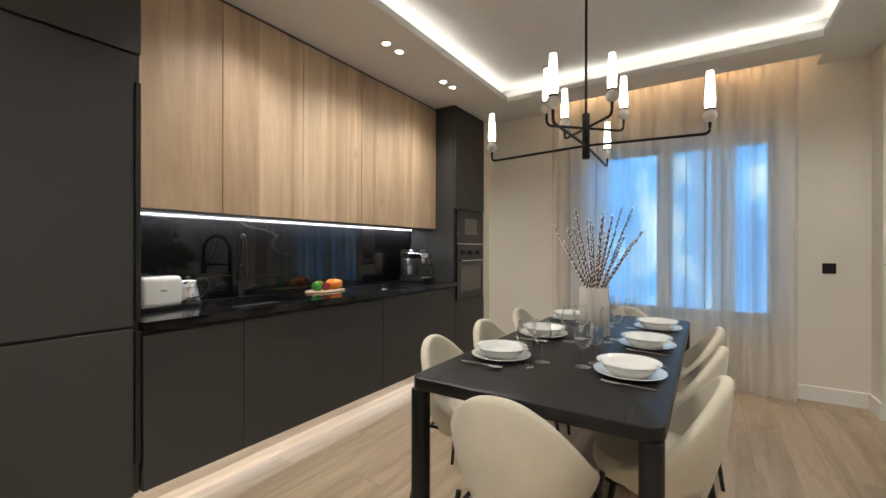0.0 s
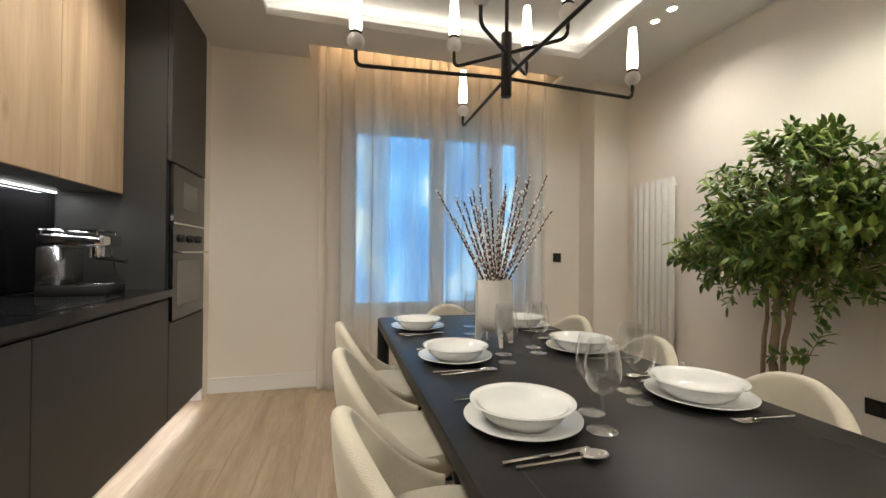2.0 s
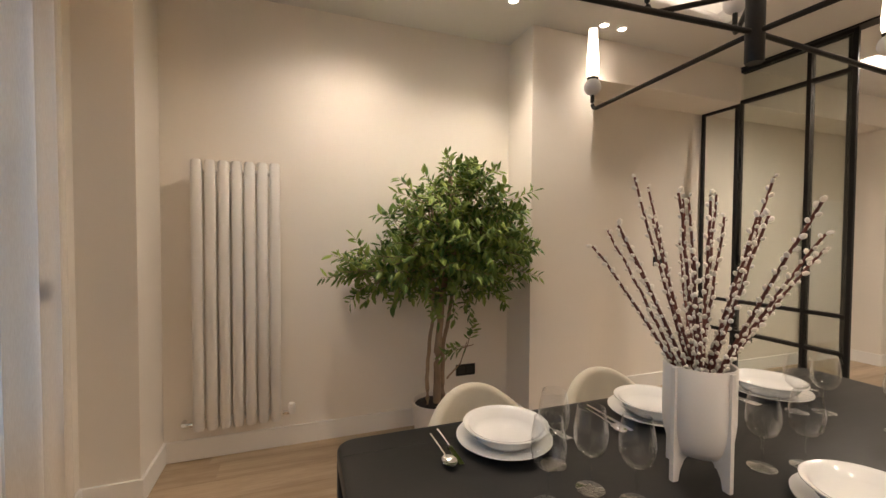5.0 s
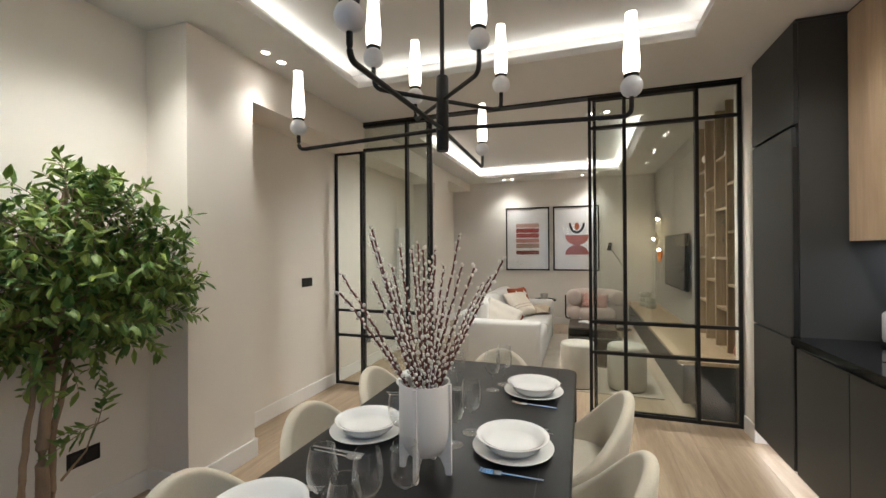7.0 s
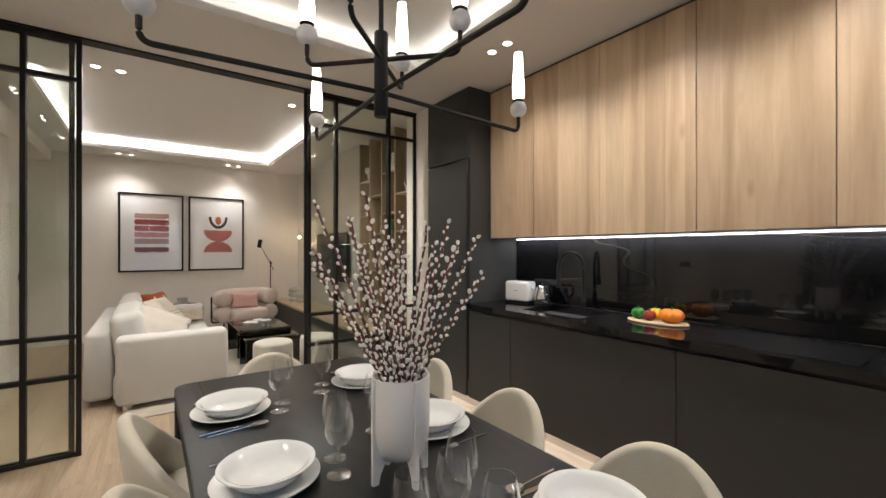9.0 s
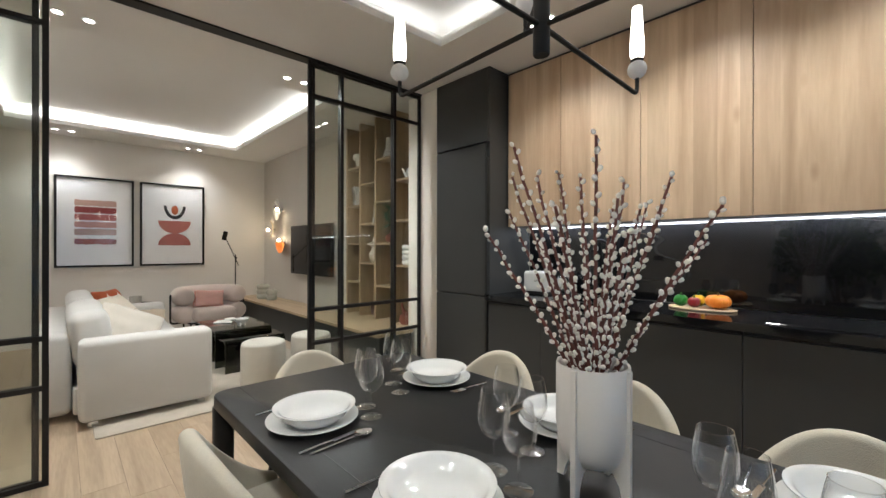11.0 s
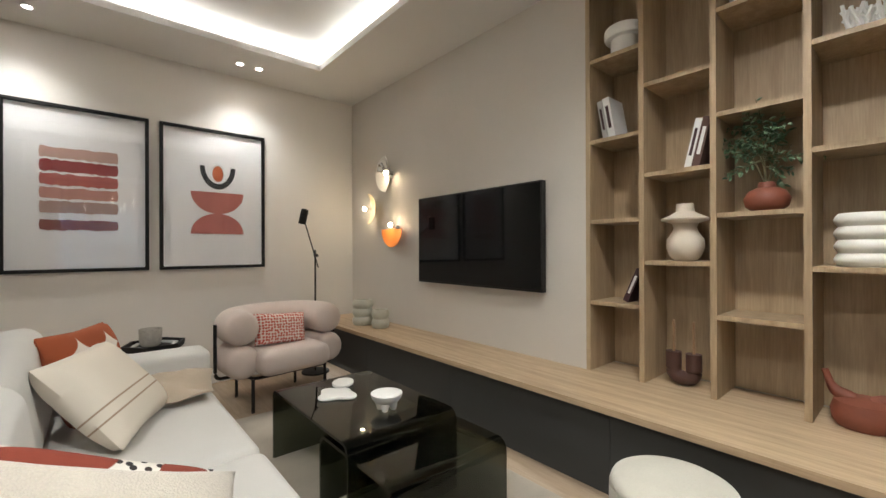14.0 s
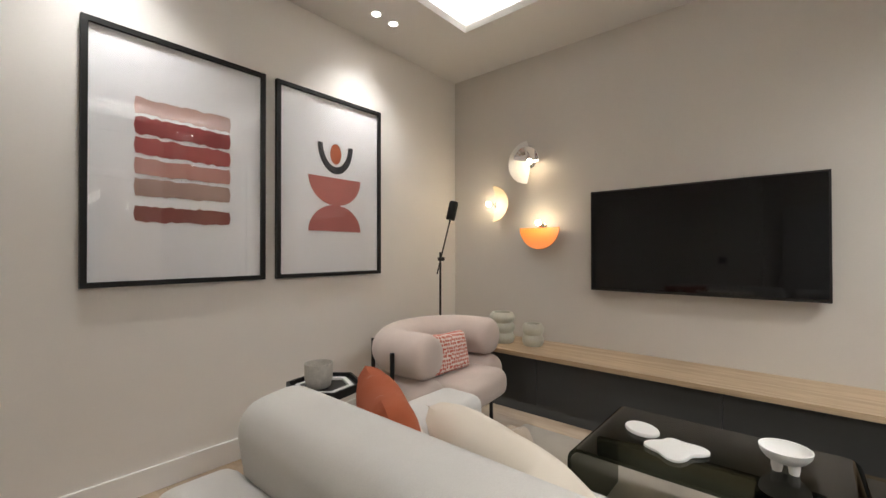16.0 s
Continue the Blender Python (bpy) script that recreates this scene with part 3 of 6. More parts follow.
tall = unit("tall_cabinet", "tall anthracite matt fridge cabinet with vertical grip channel", 0.252, 0.895, 0.10, 2.80,
            [(0.26, 0.865, 0.10, 0.895), (0.26, 0.865, 0.905, 2.185), (0.26, 0.893, 2.195, 2.80)])
part("handle", boxes((0.577, 0.606, 0.868, 0.890, 0.25, 0.88), (0.577, 0.606, 0.868, 0.890, 0.93, 2.06), bevel=0.002, segments=1), M["channel"], tall, "black vertical grip channels", smooth=False)
for y0, y1 in ((0.90, 1.41), (1.41, 2.632), (2.632, 3.785)):
    made = unit("base_cabinet", "anthracite matt base cabinet with grip gap under the worktop", y0, y1, 0.10, 0.874, [(y0, y1, 0.10, 0.855)])
    # added black strip: puts the grip gap's shade into colour
    part("gap_shade_strip", boxes((0.577, 0.588, y0 + 0.003, y1 - 0.003, 0.858, 0.8745)), M["channel"], made, "black strip standing in for the shade in the grip gap", smooth=False)
UPPER_SEAMS = (0.91, 1.42, 2.02, 2.63, 3.21, 3.785)
for y0, y1 in zip(UPPER_SEAMS, UPPER_SEAMS[1:]):
    unit("wall_cabinet", "oak veneer wall cabinet with vertical grain", y0, y1, 1.492, 2.80, [(y0, y1, 1.488, 2.80)], depth=0.33, x_front=0.352, mat="oak_door")
solid("filler_panel", boxes((0.012, 0.34, 0.90, 3.785, 2.802, 2.818), (0.012, 0.59, 0.252, 0.90, 2.802, 2.818), (0.012, 0.59, 3.79, 4.465, 2.802, 2.818)), M["anthracite"], "anthracite scribe strip closing the gap to the ceiling", "panel", smooth=False)
tower = unit("oven_tower", "tall anthracite cabinet housing microwave and oven", 3.79, 4.465, 0.10, 2.80, [(3.795, 4.46, 0.10, 0.705), (3.795, 4.46, 1.71, 2.80)])
solid("plinth", boxes((0.50, 0.515, 0.252, 4.465, 0.0, 0.098)), M["steel"], "brushed metal plinth lit by a strip under the units", "plinth", smooth=False)

# worktop with a sink cut into it
SY0, SY1 = 1.42, 1.95
xs, ys = (0.012, 0.13, 0.49, 0.625), (0.898, SY0, SY1, 3.787)
wt = bmesh.new()
wv = [[wt.verts.new((x, y, 0.877)) for y in ys] for x in xs]
wf = [wt.faces.new((wv[i][j], wv[i + 1][j], wv[i + 1][j + 1], wv[i][j + 1])) for i in range(3) for j in range(3) if (i, j) != (1, 1)]
ext = bmesh.ops.extrude_face_region(wt, geom=wf)
bmesh.ops.translate(wt, verts=[v for v in ext["geom"] if isinstance(v, bmesh.types.BMVert)], vec=(0, 0, 0.043))
bmesh.ops.recalc_face_normals(wt, faces=wt.faces)
solid("worktop", wt, M["worktop"], "polished black stone worktop with a sink cut-out", "worktop", smooth=False)
sink = thing("sink", "black undermounted kitchen sink", "sink")
part("basin", boxes((0.12, 0.13, SY0, SY1, 0.74, 0.876), (0.49, 0.50, SY0, SY1, 0.74, 0.876), (0.12, 0.50, SY0 - 0.01, SY0, 0.74, 0.876), (0.12, 0.50, SY1, SY1 + 0.01, 0.74, 0.876), (0.12, 0.50, SY0 - 0.01, SY1 + 0.01, 0.73, 0.74)), M["black_metal"], sink, smooth=False)
part("drain", lathe([(0.001, 0.741), (0.045, 0.741), (0.045, 0.745), (0.03, 0.743), (0.001, 0.743)], 20, 0.31, 1.68), M["steel"], sink)
solid("backsplash", boxes((0.002, 0.012, 0.90, 3.788, 0.923, 1.486)), M["stone"], "polished black stone backsplash with thin pale veins", "backsplash", smooth=False)
solid("led_profile", boxes((0.014, 0.024, 0.92, 3.78, 1.479, 1.487)), M["led_strip"], "glowing white LED profile under the wall cabinets", "light strip", smooth=False)

# ---- glass partition ----
HZ = (0.535, 0.805, 2.53)


def partition(name, xs, label, notch=False):
    """A black steel glazed panel: stiles at xs, rails at the heights HZ, panes between; notch lowers the bay under the beam."""
    top = thing(name, label, "glass partition", "glass partition")
    w, d = 0.028, 0.013
    for x in xs:
        z1 = 2.525 if notch and x == max(xs) else 2.805
        part("stile", boxes((x - w / 2, x + w / 2, -d, d, 0.0, z1), bevel=0.002, segments=1), M["black_metal"], top, smooth=False)
    bays = list(zip(sorted(xs), sorted(xs)[1:]))
    for a, b_ in bays:
        low = notch and b_ == max(xs)
        zs = [0.016, *HZ[:2], HZ[2] - 0.02 if low else HZ[2]] + ([] if low else [2.79])
        for z in zs:
            part("rail", boxes((a + w / 2, b_ - w / 2, -d + 0.002, d - 0.002, z - 0.014, z + 0.014)), M["black_metal"], top, smooth=False)
        for z0, z1 in zip(zs, zs[1:]):
            p = part("pane", boxes((a + w / 2, b_ - w / 2, -0.003, 0.003, z0 + 0.014, z1 - 0.014)), M["pane"], top, smooth=False)
            p.visible_shadow = False
    return top


def sliding_door(label, x0, x1, xs, hx):
    top = thing("sliding_door", label, "sliding door", "glass partition")
    w, y0, y1 = 0.029, -0.044, -0.016
    for x in (x0, x1, *xs):
        part("stile", boxes((x - w / 2, x + w / 2, y0, y1, 0.006, 2.80), bevel=0.002, segments=1), M["black_metal"], top, smooth=False)
    edges = sorted((x0, x1, *xs))
    for a, b_ in zip(edges, edges[1:]):
        zs = (0.022, *HZ, 2.785)
        for z in zs:
            part("rail", boxes((a + w / 2, b_ - w / 2, y0 + 0.004, y1 - 0.004, z - 0.014, z + 0.014)), M["black_metal"], top, smooth=False)
        for z0, z1 in zip(zs, zs[1:]):
            p = part("pane", boxes((a + w / 2, b_ - w / 2, -0.033, -0.027, z0 + 0.014, z1 - 0.014)), M["pane"], top, smooth=False)
            p.visible_shadow = False
    part("handle", boxes((hx - 0.012, hx + 0.012, y0 - 0.004, y1 + 0.006, 1.06, 1.21), bevel=0.003), M["black_metal"], top, "black box pull", smooth=False)


partition("glass_screen", (0.60, 0.90, 1.45, 1.735), "black steel framed glass screen beside the kitchen")
sliding_door("black steel framed glass sliding door, pushed open", 0.90, 1.695, (1.45,), 1.70)
partition("glass_screen", (3.25, 3.52, 4.05, 4.362), "black steel framed glass screen below the beam", notch=True)
sliding_door("black steel framed glass sliding door, pushed open", 3.29, 4.035, (3.52,), 3.29)
solid("ceiling_track", boxes((0.585, 4.015, -0.08, 0.025, 2.806, 2.819)), M["black_metal"], "black steel sliding door track in the ceiling", "door track", smooth=False)

# ---- dining table ----
TX0, TX1, TY0, TY1, TZ = 1.84, 2.77, 1.37, 3.52, 0.75
table = thing("dining_table", "long black stained wooden dining table with rounded corners", "table")


def rounded_slab(x0, x1, y0, y1, z0, z1, r, edge=0.008, n=6):
    """A flat slab with rounded corners in plan and softened edges."""
    def ring(inset, z):
        pts = []
        for cx, cy, a0 in ((x1 - r, y1 - r, 0), (x0 + r, y1 - r, 90), (x0 + r, y0 + r, 180), (x1 - r, y0 + r, 270)):
            for i in range(n + 1):
                a = radians(a0 + 90 * i / n)
                pts.append((cx + (r - inset) * math.cos(a), cy + (r - inset) * math.sin(a), z))
        return pts
    return grid_mesh([ring(edge, z0), ring(edge * 0.3, z0 + edge * 0.3), ring(0, z0 + edge), ring(0, z1 - edge), ring(edge * 0.3, z1 - edge * 0.3), ring(edge, z1)], close_u=True, caps=True)


part("tabletop", rounded_slab(TX0, TX1, TY0, TY1, 0.70, TZ, 0.06), M["black_wood"], table)
for x in (TX0 + 0.10, TX1 - 0.10):
    part("groove", boxes((x - 0.0015, x + 0.0015, TY0 + 0.01, TY1 - 0.01, TZ + 0.0002, TZ + 0.0008)), M["channel"], table, "fine joint line along the top", smooth=False)
for x0 in (TX0 + 0.002, TX1 - 0.072):
    for y0 in (TY0 + 0.002, TY1 - 0.072):
        part("leg", rounded_slab(x0, x0 + 0.07, y0, y0 + 0.07, 0.0, 0.70, 0.025, 0.004), M["black_wood"], table)

# ---- dining chairs ----


def shell(r_out, r_in, z_low, z_top, z_side, reach, lean, n=40):
    """The wrapped back of a tub chair: highest behind, sloping down to the seat at both sides, with a round rim."""
    rows = []
    for i in range(n + 1):
        th = radians(-reach + 2 * reach * i / n)
        f = abs(th) / radians(reach)
        top = z_top + (z_side - z_top) * (f * f * (3 - 2 * f)) ** 1.15
        low = z_low + 0.015 * f
        th_ = (r_out - r_in) * (1 - 0.35 * max(0, f - 0.8) / 0.2)
        prof = []
        steps = 6
        for j in range(steps + 1):
            k = j / steps
            prof.append((r_out + lean * k - 0.055 * (1 - k) ** 2.2, low + (top - 0.02 - low) * k))
        ro = r_out + lean
        for j in range(1, 6):
            a = math.pi * j / 6
            prof.append((ro - th_ / 2 + th_ / 2 * math.cos(a), top - 0.02 + th_ / 2 * math.sin(a) * 0.9))
        for j in range(steps + 1):
            k = 1 - j / steps
            prof.append((r_out - th_ + lean * k - 0.055 * (1 - k) ** 2.2, low + (top - 0.02 - low) * k))
        rows.append([(-r * math.cos(th) * 1.0, r * math.sin(th) * 1.04, z) for r, z in prof])
    return grid_mesh(rows, close_u=True, caps=True)


def chair_seat():
    rows = []
    for z, s in ((0.385, 0.80), (0.40, 0.93), (0.43, 1.0), (0.46, 1.0), (0.485, 0.94), (0.498, 0.75), (0.502, 0.4), (0.503, 0.02)):
        row = []
        for i in range(36):
            a = 2 * math.pi * i / 36
            c, s_ = math.cos(a), math.sin(a)
            p = 2.6
            r = 0.208 / (abs(c) ** p + abs(s_) ** p) ** (1 / p)
            row.append((0.02 + r * s * c, r * s * s_ * 1.02, z))
        rows.append(row)
    return grid_mesh(rows, close_u=True, caps=True)


chair = thing("dining_chair", "cream boucle tub dining chair with thin black metal legs", "chair", "chairs round the table")
part("backrest", shell(0.232, 0.187, 0.36, 0.805, 0.50, 112, 0.024), M["chair"], chair)
part("seat", chair_seat(), M["seat"], chair)
for sx, sy in ((1, 1), (1, -1), (-1, 1), (-1, -1)):
    part("leg", tube([(sx * 0.165, sy * 0.175, 0.42), (sx * 0.225, sy * 0.225, 0.0)], 0.010, 8), M["black_metal"], chair, "thin black metal leg")
    part("sleeve", tube([(sx * 0.176, sy * 0.186, 0.345), (sx * 0.198, sy * 0.203, 0.19)], 0.017, 10), M["black_metal"], chair, "black metal sleeve on the leg")
part("seat_frame", tube([(0.15, 0.16, 0.388), (0.15, -0.16, 0.388), (-0.15, -0.16, 0.388), (-0.15, 0.16, 0.388), (0.15, 0.16, 0.388)], 0.009, 8), M["black_metal"], chair)
CHAIRS = [(1.845, 1.89, 4), (1.84, 2.46, -3), (1.845, 3.08, 2), (2.70, 1.86, 180), (2.705, 2.44, 176), (2.705, 3.00, 183), (2.305, 1.45, 92), (2.33, 3.435, -90)]
chair.matrix_world = pose(CHAIRS[0][0], CHAIRS[0][1], 0, 0, 0, CHAIRS[0][2])
for x, y, a in CHAIRS[1:]:
    copy_thing(chair, pose(x, y, 0, 0, 0, a))

# ---- sofa ----
sofa = thing("sofa", "off-white linen sofa with loose back cushions", "sofa")
part("base", boxes((2.27, 3.125, -2.86, -0.935, 0.06, 0.26), bevel=0.02), M["sofa"], sofa)
part("arm", boxes((2.25, 3.10, -0.93, -0.72, 0.05, 0.635), bevel=0.045, segments=4), M["sofa"], sofa)
part("arm", boxes((2.25, 2.915, -3.07, -2.86, 0.05, 0.635), bevel=0.045, segments=4), M["sofa"], sofa)
part("backrest", boxes((3.128, 3.33, -3.055, -1.0, 0.05, 0.658), bevel=0.05, segments=4), M["sofa"], sofa)
for y0, y1 in ((-2.86, -1.90), (-1.89, -0.93)):
    part("seat_cushion", boxes((2.26, 3.10, y0 + 0.004, y1 - 0.004, 0.26, 0.435), bevel=0.045, segments=4), M["sofa"], sofa)
for i, (y, z, h, half) in enumerate(((-2.50, 0.628, 0.215, 0.535), (-1.445, 0.615, 0.215, 0.505))):
    bm = boxes((-0.108 - 0.03 * i, 0.108, -half, half, -h, h), bevel=0.08, segments=6)
    for v in bm.verts:
        puff = 0.022 * math.cos(math.pi * v.co.y / 1.0) * math.cos(math.pi * v.co.z / 0.5)
        v.co.x += math.copysign(puff, v.co.x) + 0.006 * noise.noise(v.co * 5 + Vector((i, 0, 0)))
        v.co.z += 0.010 * noise.noise(Vector((v.co.y * 4, i * 3, 1)))
    bm.transform(pose(3.03, y, z - 0.01) @ pose(0, 0, 0, 0, 8, 0))
    part("back_cushion", bm, M["sofa"], sofa)
for x, x_near in ((2.33, 2.33), (3.22, 3.02)):
    for y in (-3.0, -0.80):
        x = x if y < -1 else x_near
        part("foot", boxes((x - 0.03, x + 0.03, y - 0.03, y + 0.03, 0.0, 0.055)), M["steel"], sofa, smooth=False)

# ---- rug ----
solid("rug", rounded_slab(1.06, 3.02, -3.35, -0.50, 0.0, 0.011, 0.02, 0.004), M["rug"], "flat taupe wool rug under sofa and coffee tables", "rug")

# ---- television bench and bookcase ----
BX = 1.02
bench = thing("media_bench", "long low media bench, oak top on black fronts", "bench")
part("top", boxes((TVWALL + 0.001, BX, SOUTH + 0.002, -1.512, 0.455, 0.485), (0.262, BX, -1.512, -0.193, 0.455, 0.485), (0.582, BX, -0.193, -0.105, 0.455, 0.485)), M["oak_top"], bench, "light oak top", smooth=False)
BENCH_SEAMS = (SOUTH + 0.01, -3.30, -2.22, -1.14, -0.11)
for y0, y1 in zip(BENCH_SEAMS, BENCH_SEAMS[1:]):
    part("front", boxes((0.97, 0.99, y0 + 0.001, y1 - 0.001, 0.12, 0.448)), M["anthracite"], bench, "black drawer front", smooth=False)
part("body", boxes((0.60, 0.968, SOUTH + 0.005, -0.115, 0.12, 0.452)), M["anthracite"], bench, smooth=False)
part("plinth", boxes((0.60, 0.86, SOUTH + 0.005, -0.115, 0.0, 0.12)), M["anthracite"], bench, smooth=False)

COLS = (-1.512, -1.19, -0.858, -0.522, -0.193)
SHELVES = ((0.895, 1.368, 1.835, 2.305), (1.135, 1.602, 2.08), (0.885, 1.366, 1.84, 2.33), (1.124, 1.612, 2.05))
case = thing("bookcase", "built-in oak bookcase with staggered open shelves", "bookcase")
S0, S1, ST = 0.25, 0.545, 0.026
part("back_panel", boxes((0.242, S0, COLS[0], COLS[-1], 0.487, 2.816)), M["oak_shelf"], case, smooth=False)
for i, y in enumerate(COLS):
    a, b_ = (y, y + ST) if i == 0 else (y - ST, y) if i == len(COLS) - 1 else (y - ST / 2, y + ST / 2)
    part("upright", boxes((S0, S1, a, b_, 0.487, 2.816)), M["oak_shelf"], case, smooth=False)
for c, zs in enumerate(SHELVES):
    y0 = COLS[c] + (ST if c == 0 else ST / 2)
    y1 = COLS[c + 1] - (ST if c == 3 else ST / 2)
    for z in zs:
        part("shelf", boxes((S0, S1 - 0.006, y0 + 0.0005, y1 - 0.0005, z - 0.022, z)), M["oak_shelf"], case, smooth=False)

# ---- television ----
tv = thing("television", "wall-mounted flat black television, switched off", "television")
part("casing", boxes((0.575, 0.618, -3.055, -1.772, 0.922, 1.637), bevel=0.004), M["black_metal"], tv, smooth=False)
part("screen", boxes((0.618, 0.622, -3.043, -1.784, 0.94, 1.626)), M["screen"], tv, smooth=False)
part("wall_bracket", boxes((0.541, 0.575, -2.6, -2.2, 1.12, 1.42)), M["black_metal"], tv, smooth=False)

# ---- coffee tables ----


def waterfall(name, label, x0, x1, y0, y1, h, t=0.014, r=0.055):
    """A bent glass table: one sheet falling to the floor at both ends."""
    line = bend([(0, y0 + t / 2, 0.0115), (0, y0 + t / 2, h - t / 2), (0, y1 - t / 2, h - t / 2), (0, y1 - t / 2, 0.0115)], r, 8)
    rows = []
    for i, p in enumerate(line):
        d = (line[min(i + 1, len(line) - 1)] - line[max(i - 1, 0)]).normalized()
        nrm = Vector((0, -d.z, d.y)) * (t / 2)
        rows.append([(x0, *(p + nrm).yz), (x1, *(p + nrm).yz), (x1, *(p - nrm).yz), (x0, *(p - nrm).yz)])
    return solid(name, grid_mesh(rows, close_u=True, caps=True), M["smoked"], label, "coffee table", "nesting coffee tables")


waterfall("coffee_table", "large smoked glass waterfall coffee table", 1.39, 1.985, -2.64, -1.73, 0.405)
waterfall("coffee_table", "small smoked glass waterfall table nested under the large one", 1.35, 1.965, -2.05, -1.44, 0.345)

# ---- poufs ----
for x, y in ((1.845, -0.70), (1.375, -0.735)):
    pouf = thing("pouf", "round ivory boucle pouf standing on the rug", "pouf", "poufs", pose(x, y, 0.0115))
    part("base", lathe([(0.001, 0.0), (0.172, 0.0), (0.174, 0.003), (0.174, 0.010), (0.001, 0.010)], 40), M["black_metal"], pouf, "thin dark base ring")
    part("body", lathe([(0.001, 0.0105), (0.176, 0.0105), (0.185, 0.022), (0.188, 0.05), (0.189, 0.25), (0.188, 0.405), (0.1855, 0.418), (0.001, 0.42)], 48), M["pouf"], pouf)
    part("seam", lathe([(0.180, 0.4185), (0.186, 0.4165), (0.1875, 0.420), (0.186, 0.4235), (0.180, 0.4215)], 48), M["pouf"], pouf, "piped seam round the top")
    part("top", lathe([(0.001, 0.4205), (0.183, 0.4215), (0.184, 0.430), (0.178, 0.444), (0.162, 0.453), (0.10, 0.458), (0.001, 0.459)], 48), M["pouf"], pouf)

# ---- framed prints ----


def art(x0, x1, z0, z1, label):
    top = thing("framed_print", label, "picture", "framed prints")
    w, y = 0.026, SOUTH
    for s in ((x0, x0 + w, z0, z1), (x1 - w, x1, z0, z1), (x0 + w, x1 - w, z0, z0 + w), (x0 + w, x1 - w, z1 - w, z1)):
        part("frame", boxes((s[0], s[1], y + 0.001, y + 0.03, s[2], s[3])), M["black_metal"], top, smooth=False)
    part("paper", boxes((x0 + w, x1 - w, y + 0.006, y + 0.012, z0 + w, z1 - w)), M["paper"], top, smooth=False)
    p = part("glass", boxes((x0 + w, x1 - w, y + 0.019, y + 0.022, z0 + w, z1 - w)), M["print_glass"], top, smooth=False)
    p.visible_shadow = False
    return top


INK = {}


def ink(c):
    if c not in INK:
        INK[c] = surface("printing_ink", c, 0.8, vary=0.12, coarse=6, fine=60, bump=0)
    return INK[c]


def flat_shape(outline, y=SOUTH + 0.0135, t=0.001):
    """A thin inked shape from (x, z) points."""
    bm = bmesh.new()
    a = [bm.verts.new((x, y, z)) for x, z in outline]
    f = bm.faces.new(a)
    bmesh.ops.recalc_face_normals(bm, faces=[f])
    r = bmesh.ops.extrude_face_region(bm, geom=[f])
    bmesh.ops.translate(bm, verts=[v for v in r["geom"] if isinstance(v, bmesh.types.BMVert)], vec=(0, -t, 0))
    bmesh.ops.recalc_face_normals(bm, faces=bm.faces)
    return bm


def arc_pts(cx, cz, rx, rz, a0, a1, n=28):
    return [(cx + rx * math.cos(radians(a0 + (a1 - a0) * i / n)), cz + rz * math.sin(radians(a0 + (a1 - a0) * i / n))) for i in range(n + 1)]


a1 = art(2.41, 3.262, 1.036, 2.284, "black framed print of stacked red and pink brush strokes")
rnd = random.Random(5)
for z0, z1, c in ((1.885, 1.965, (0.52, 0.33, 0.28)), (1.785, 1.872, (0.30, 0.045, 0.045)), (1.685, 1.77, (0.42, 0.10, 0.09)), (1.585, 1.665, (0.52, 0.26, 0.22)), (1.482, 1.565, (0.42, 0.28, 0.24)), (1.352, 1.43, (0.26, 0.08, 0.065))):
    up = [(2.615 + 0.44 * i / 20, z1 + rnd.uniform(-0.006, 0.006)) for i in range(21)]
    dn = [(2.615 + 0.44 * i / 20, z0 + rnd.uniform(-0.006, 0.006)) for i in range(21)]
    part("brush_stroke", flat_shape(up + [(3.062, (z0 + z1) / 2)] + dn[::-1] + [(2.607, (z0 + z1) / 2)]), ink(c), a1, smooth=False)
a2 = art(1.496, 2.338, 1.036, 2.284, "black framed print of abstract bowls and an arc")
cx = 1.898
part("arc", flat_shape(arc_pts(cx, 1.955, 0.145, 0.205, 180, 360) + arc_pts(cx, 1.955, 0.105, 0.155, 360, 180)), ink((0.03, 0.03, 0.035)), a2, smooth=False)
part("disc", flat_shape(arc_pts(cx, 1.89, 0.045, 0.072, 0, 355)), ink((0.50, 0.13, 0.05)), a2, smooth=False)
part("bowl", flat_shape(arc_pts(cx, 1.722, 0.215, 0.195, 180, 360)), ink((0.50, 0.17, 0.14)), a2, smooth=False)
part("dome", flat_shape(arc_pts(cx, 1.346, 0.215, 0.185, 0, 180)), ink((0.48, 0.16, 0.14)), a2, smooth=False)

# ---- chandelier ----
HX, HY = 2.27, 2.515
chandelier = thing("chandelier", "black metal chandelier with eight lit glass tubes over the table", "chandelier")
part("rod", tube([(HX, HY, 2.065), (HX, HY, RAISED - 0.02)], 0.008, 10), M["black_metal"], chandelier)
part("canopy", lathe([(0.001, RAISED - 0.03), (0.055, RAISED - 0.03), (0.06, RAISED - 0.024), (0.06, RAISED - 0.001), (0.001, RAISED - 0.001)], 28, HX, HY), M["black_metal"], chandelier)
part("hub", lathe([(0.001, 1.805), (0.020, 1.805), (0.022, 1.808), (0.022, 2.067), (0.020, 2.07), (0.001, 2.07)], 20, HX, HY), M["black_metal"], chandelier)
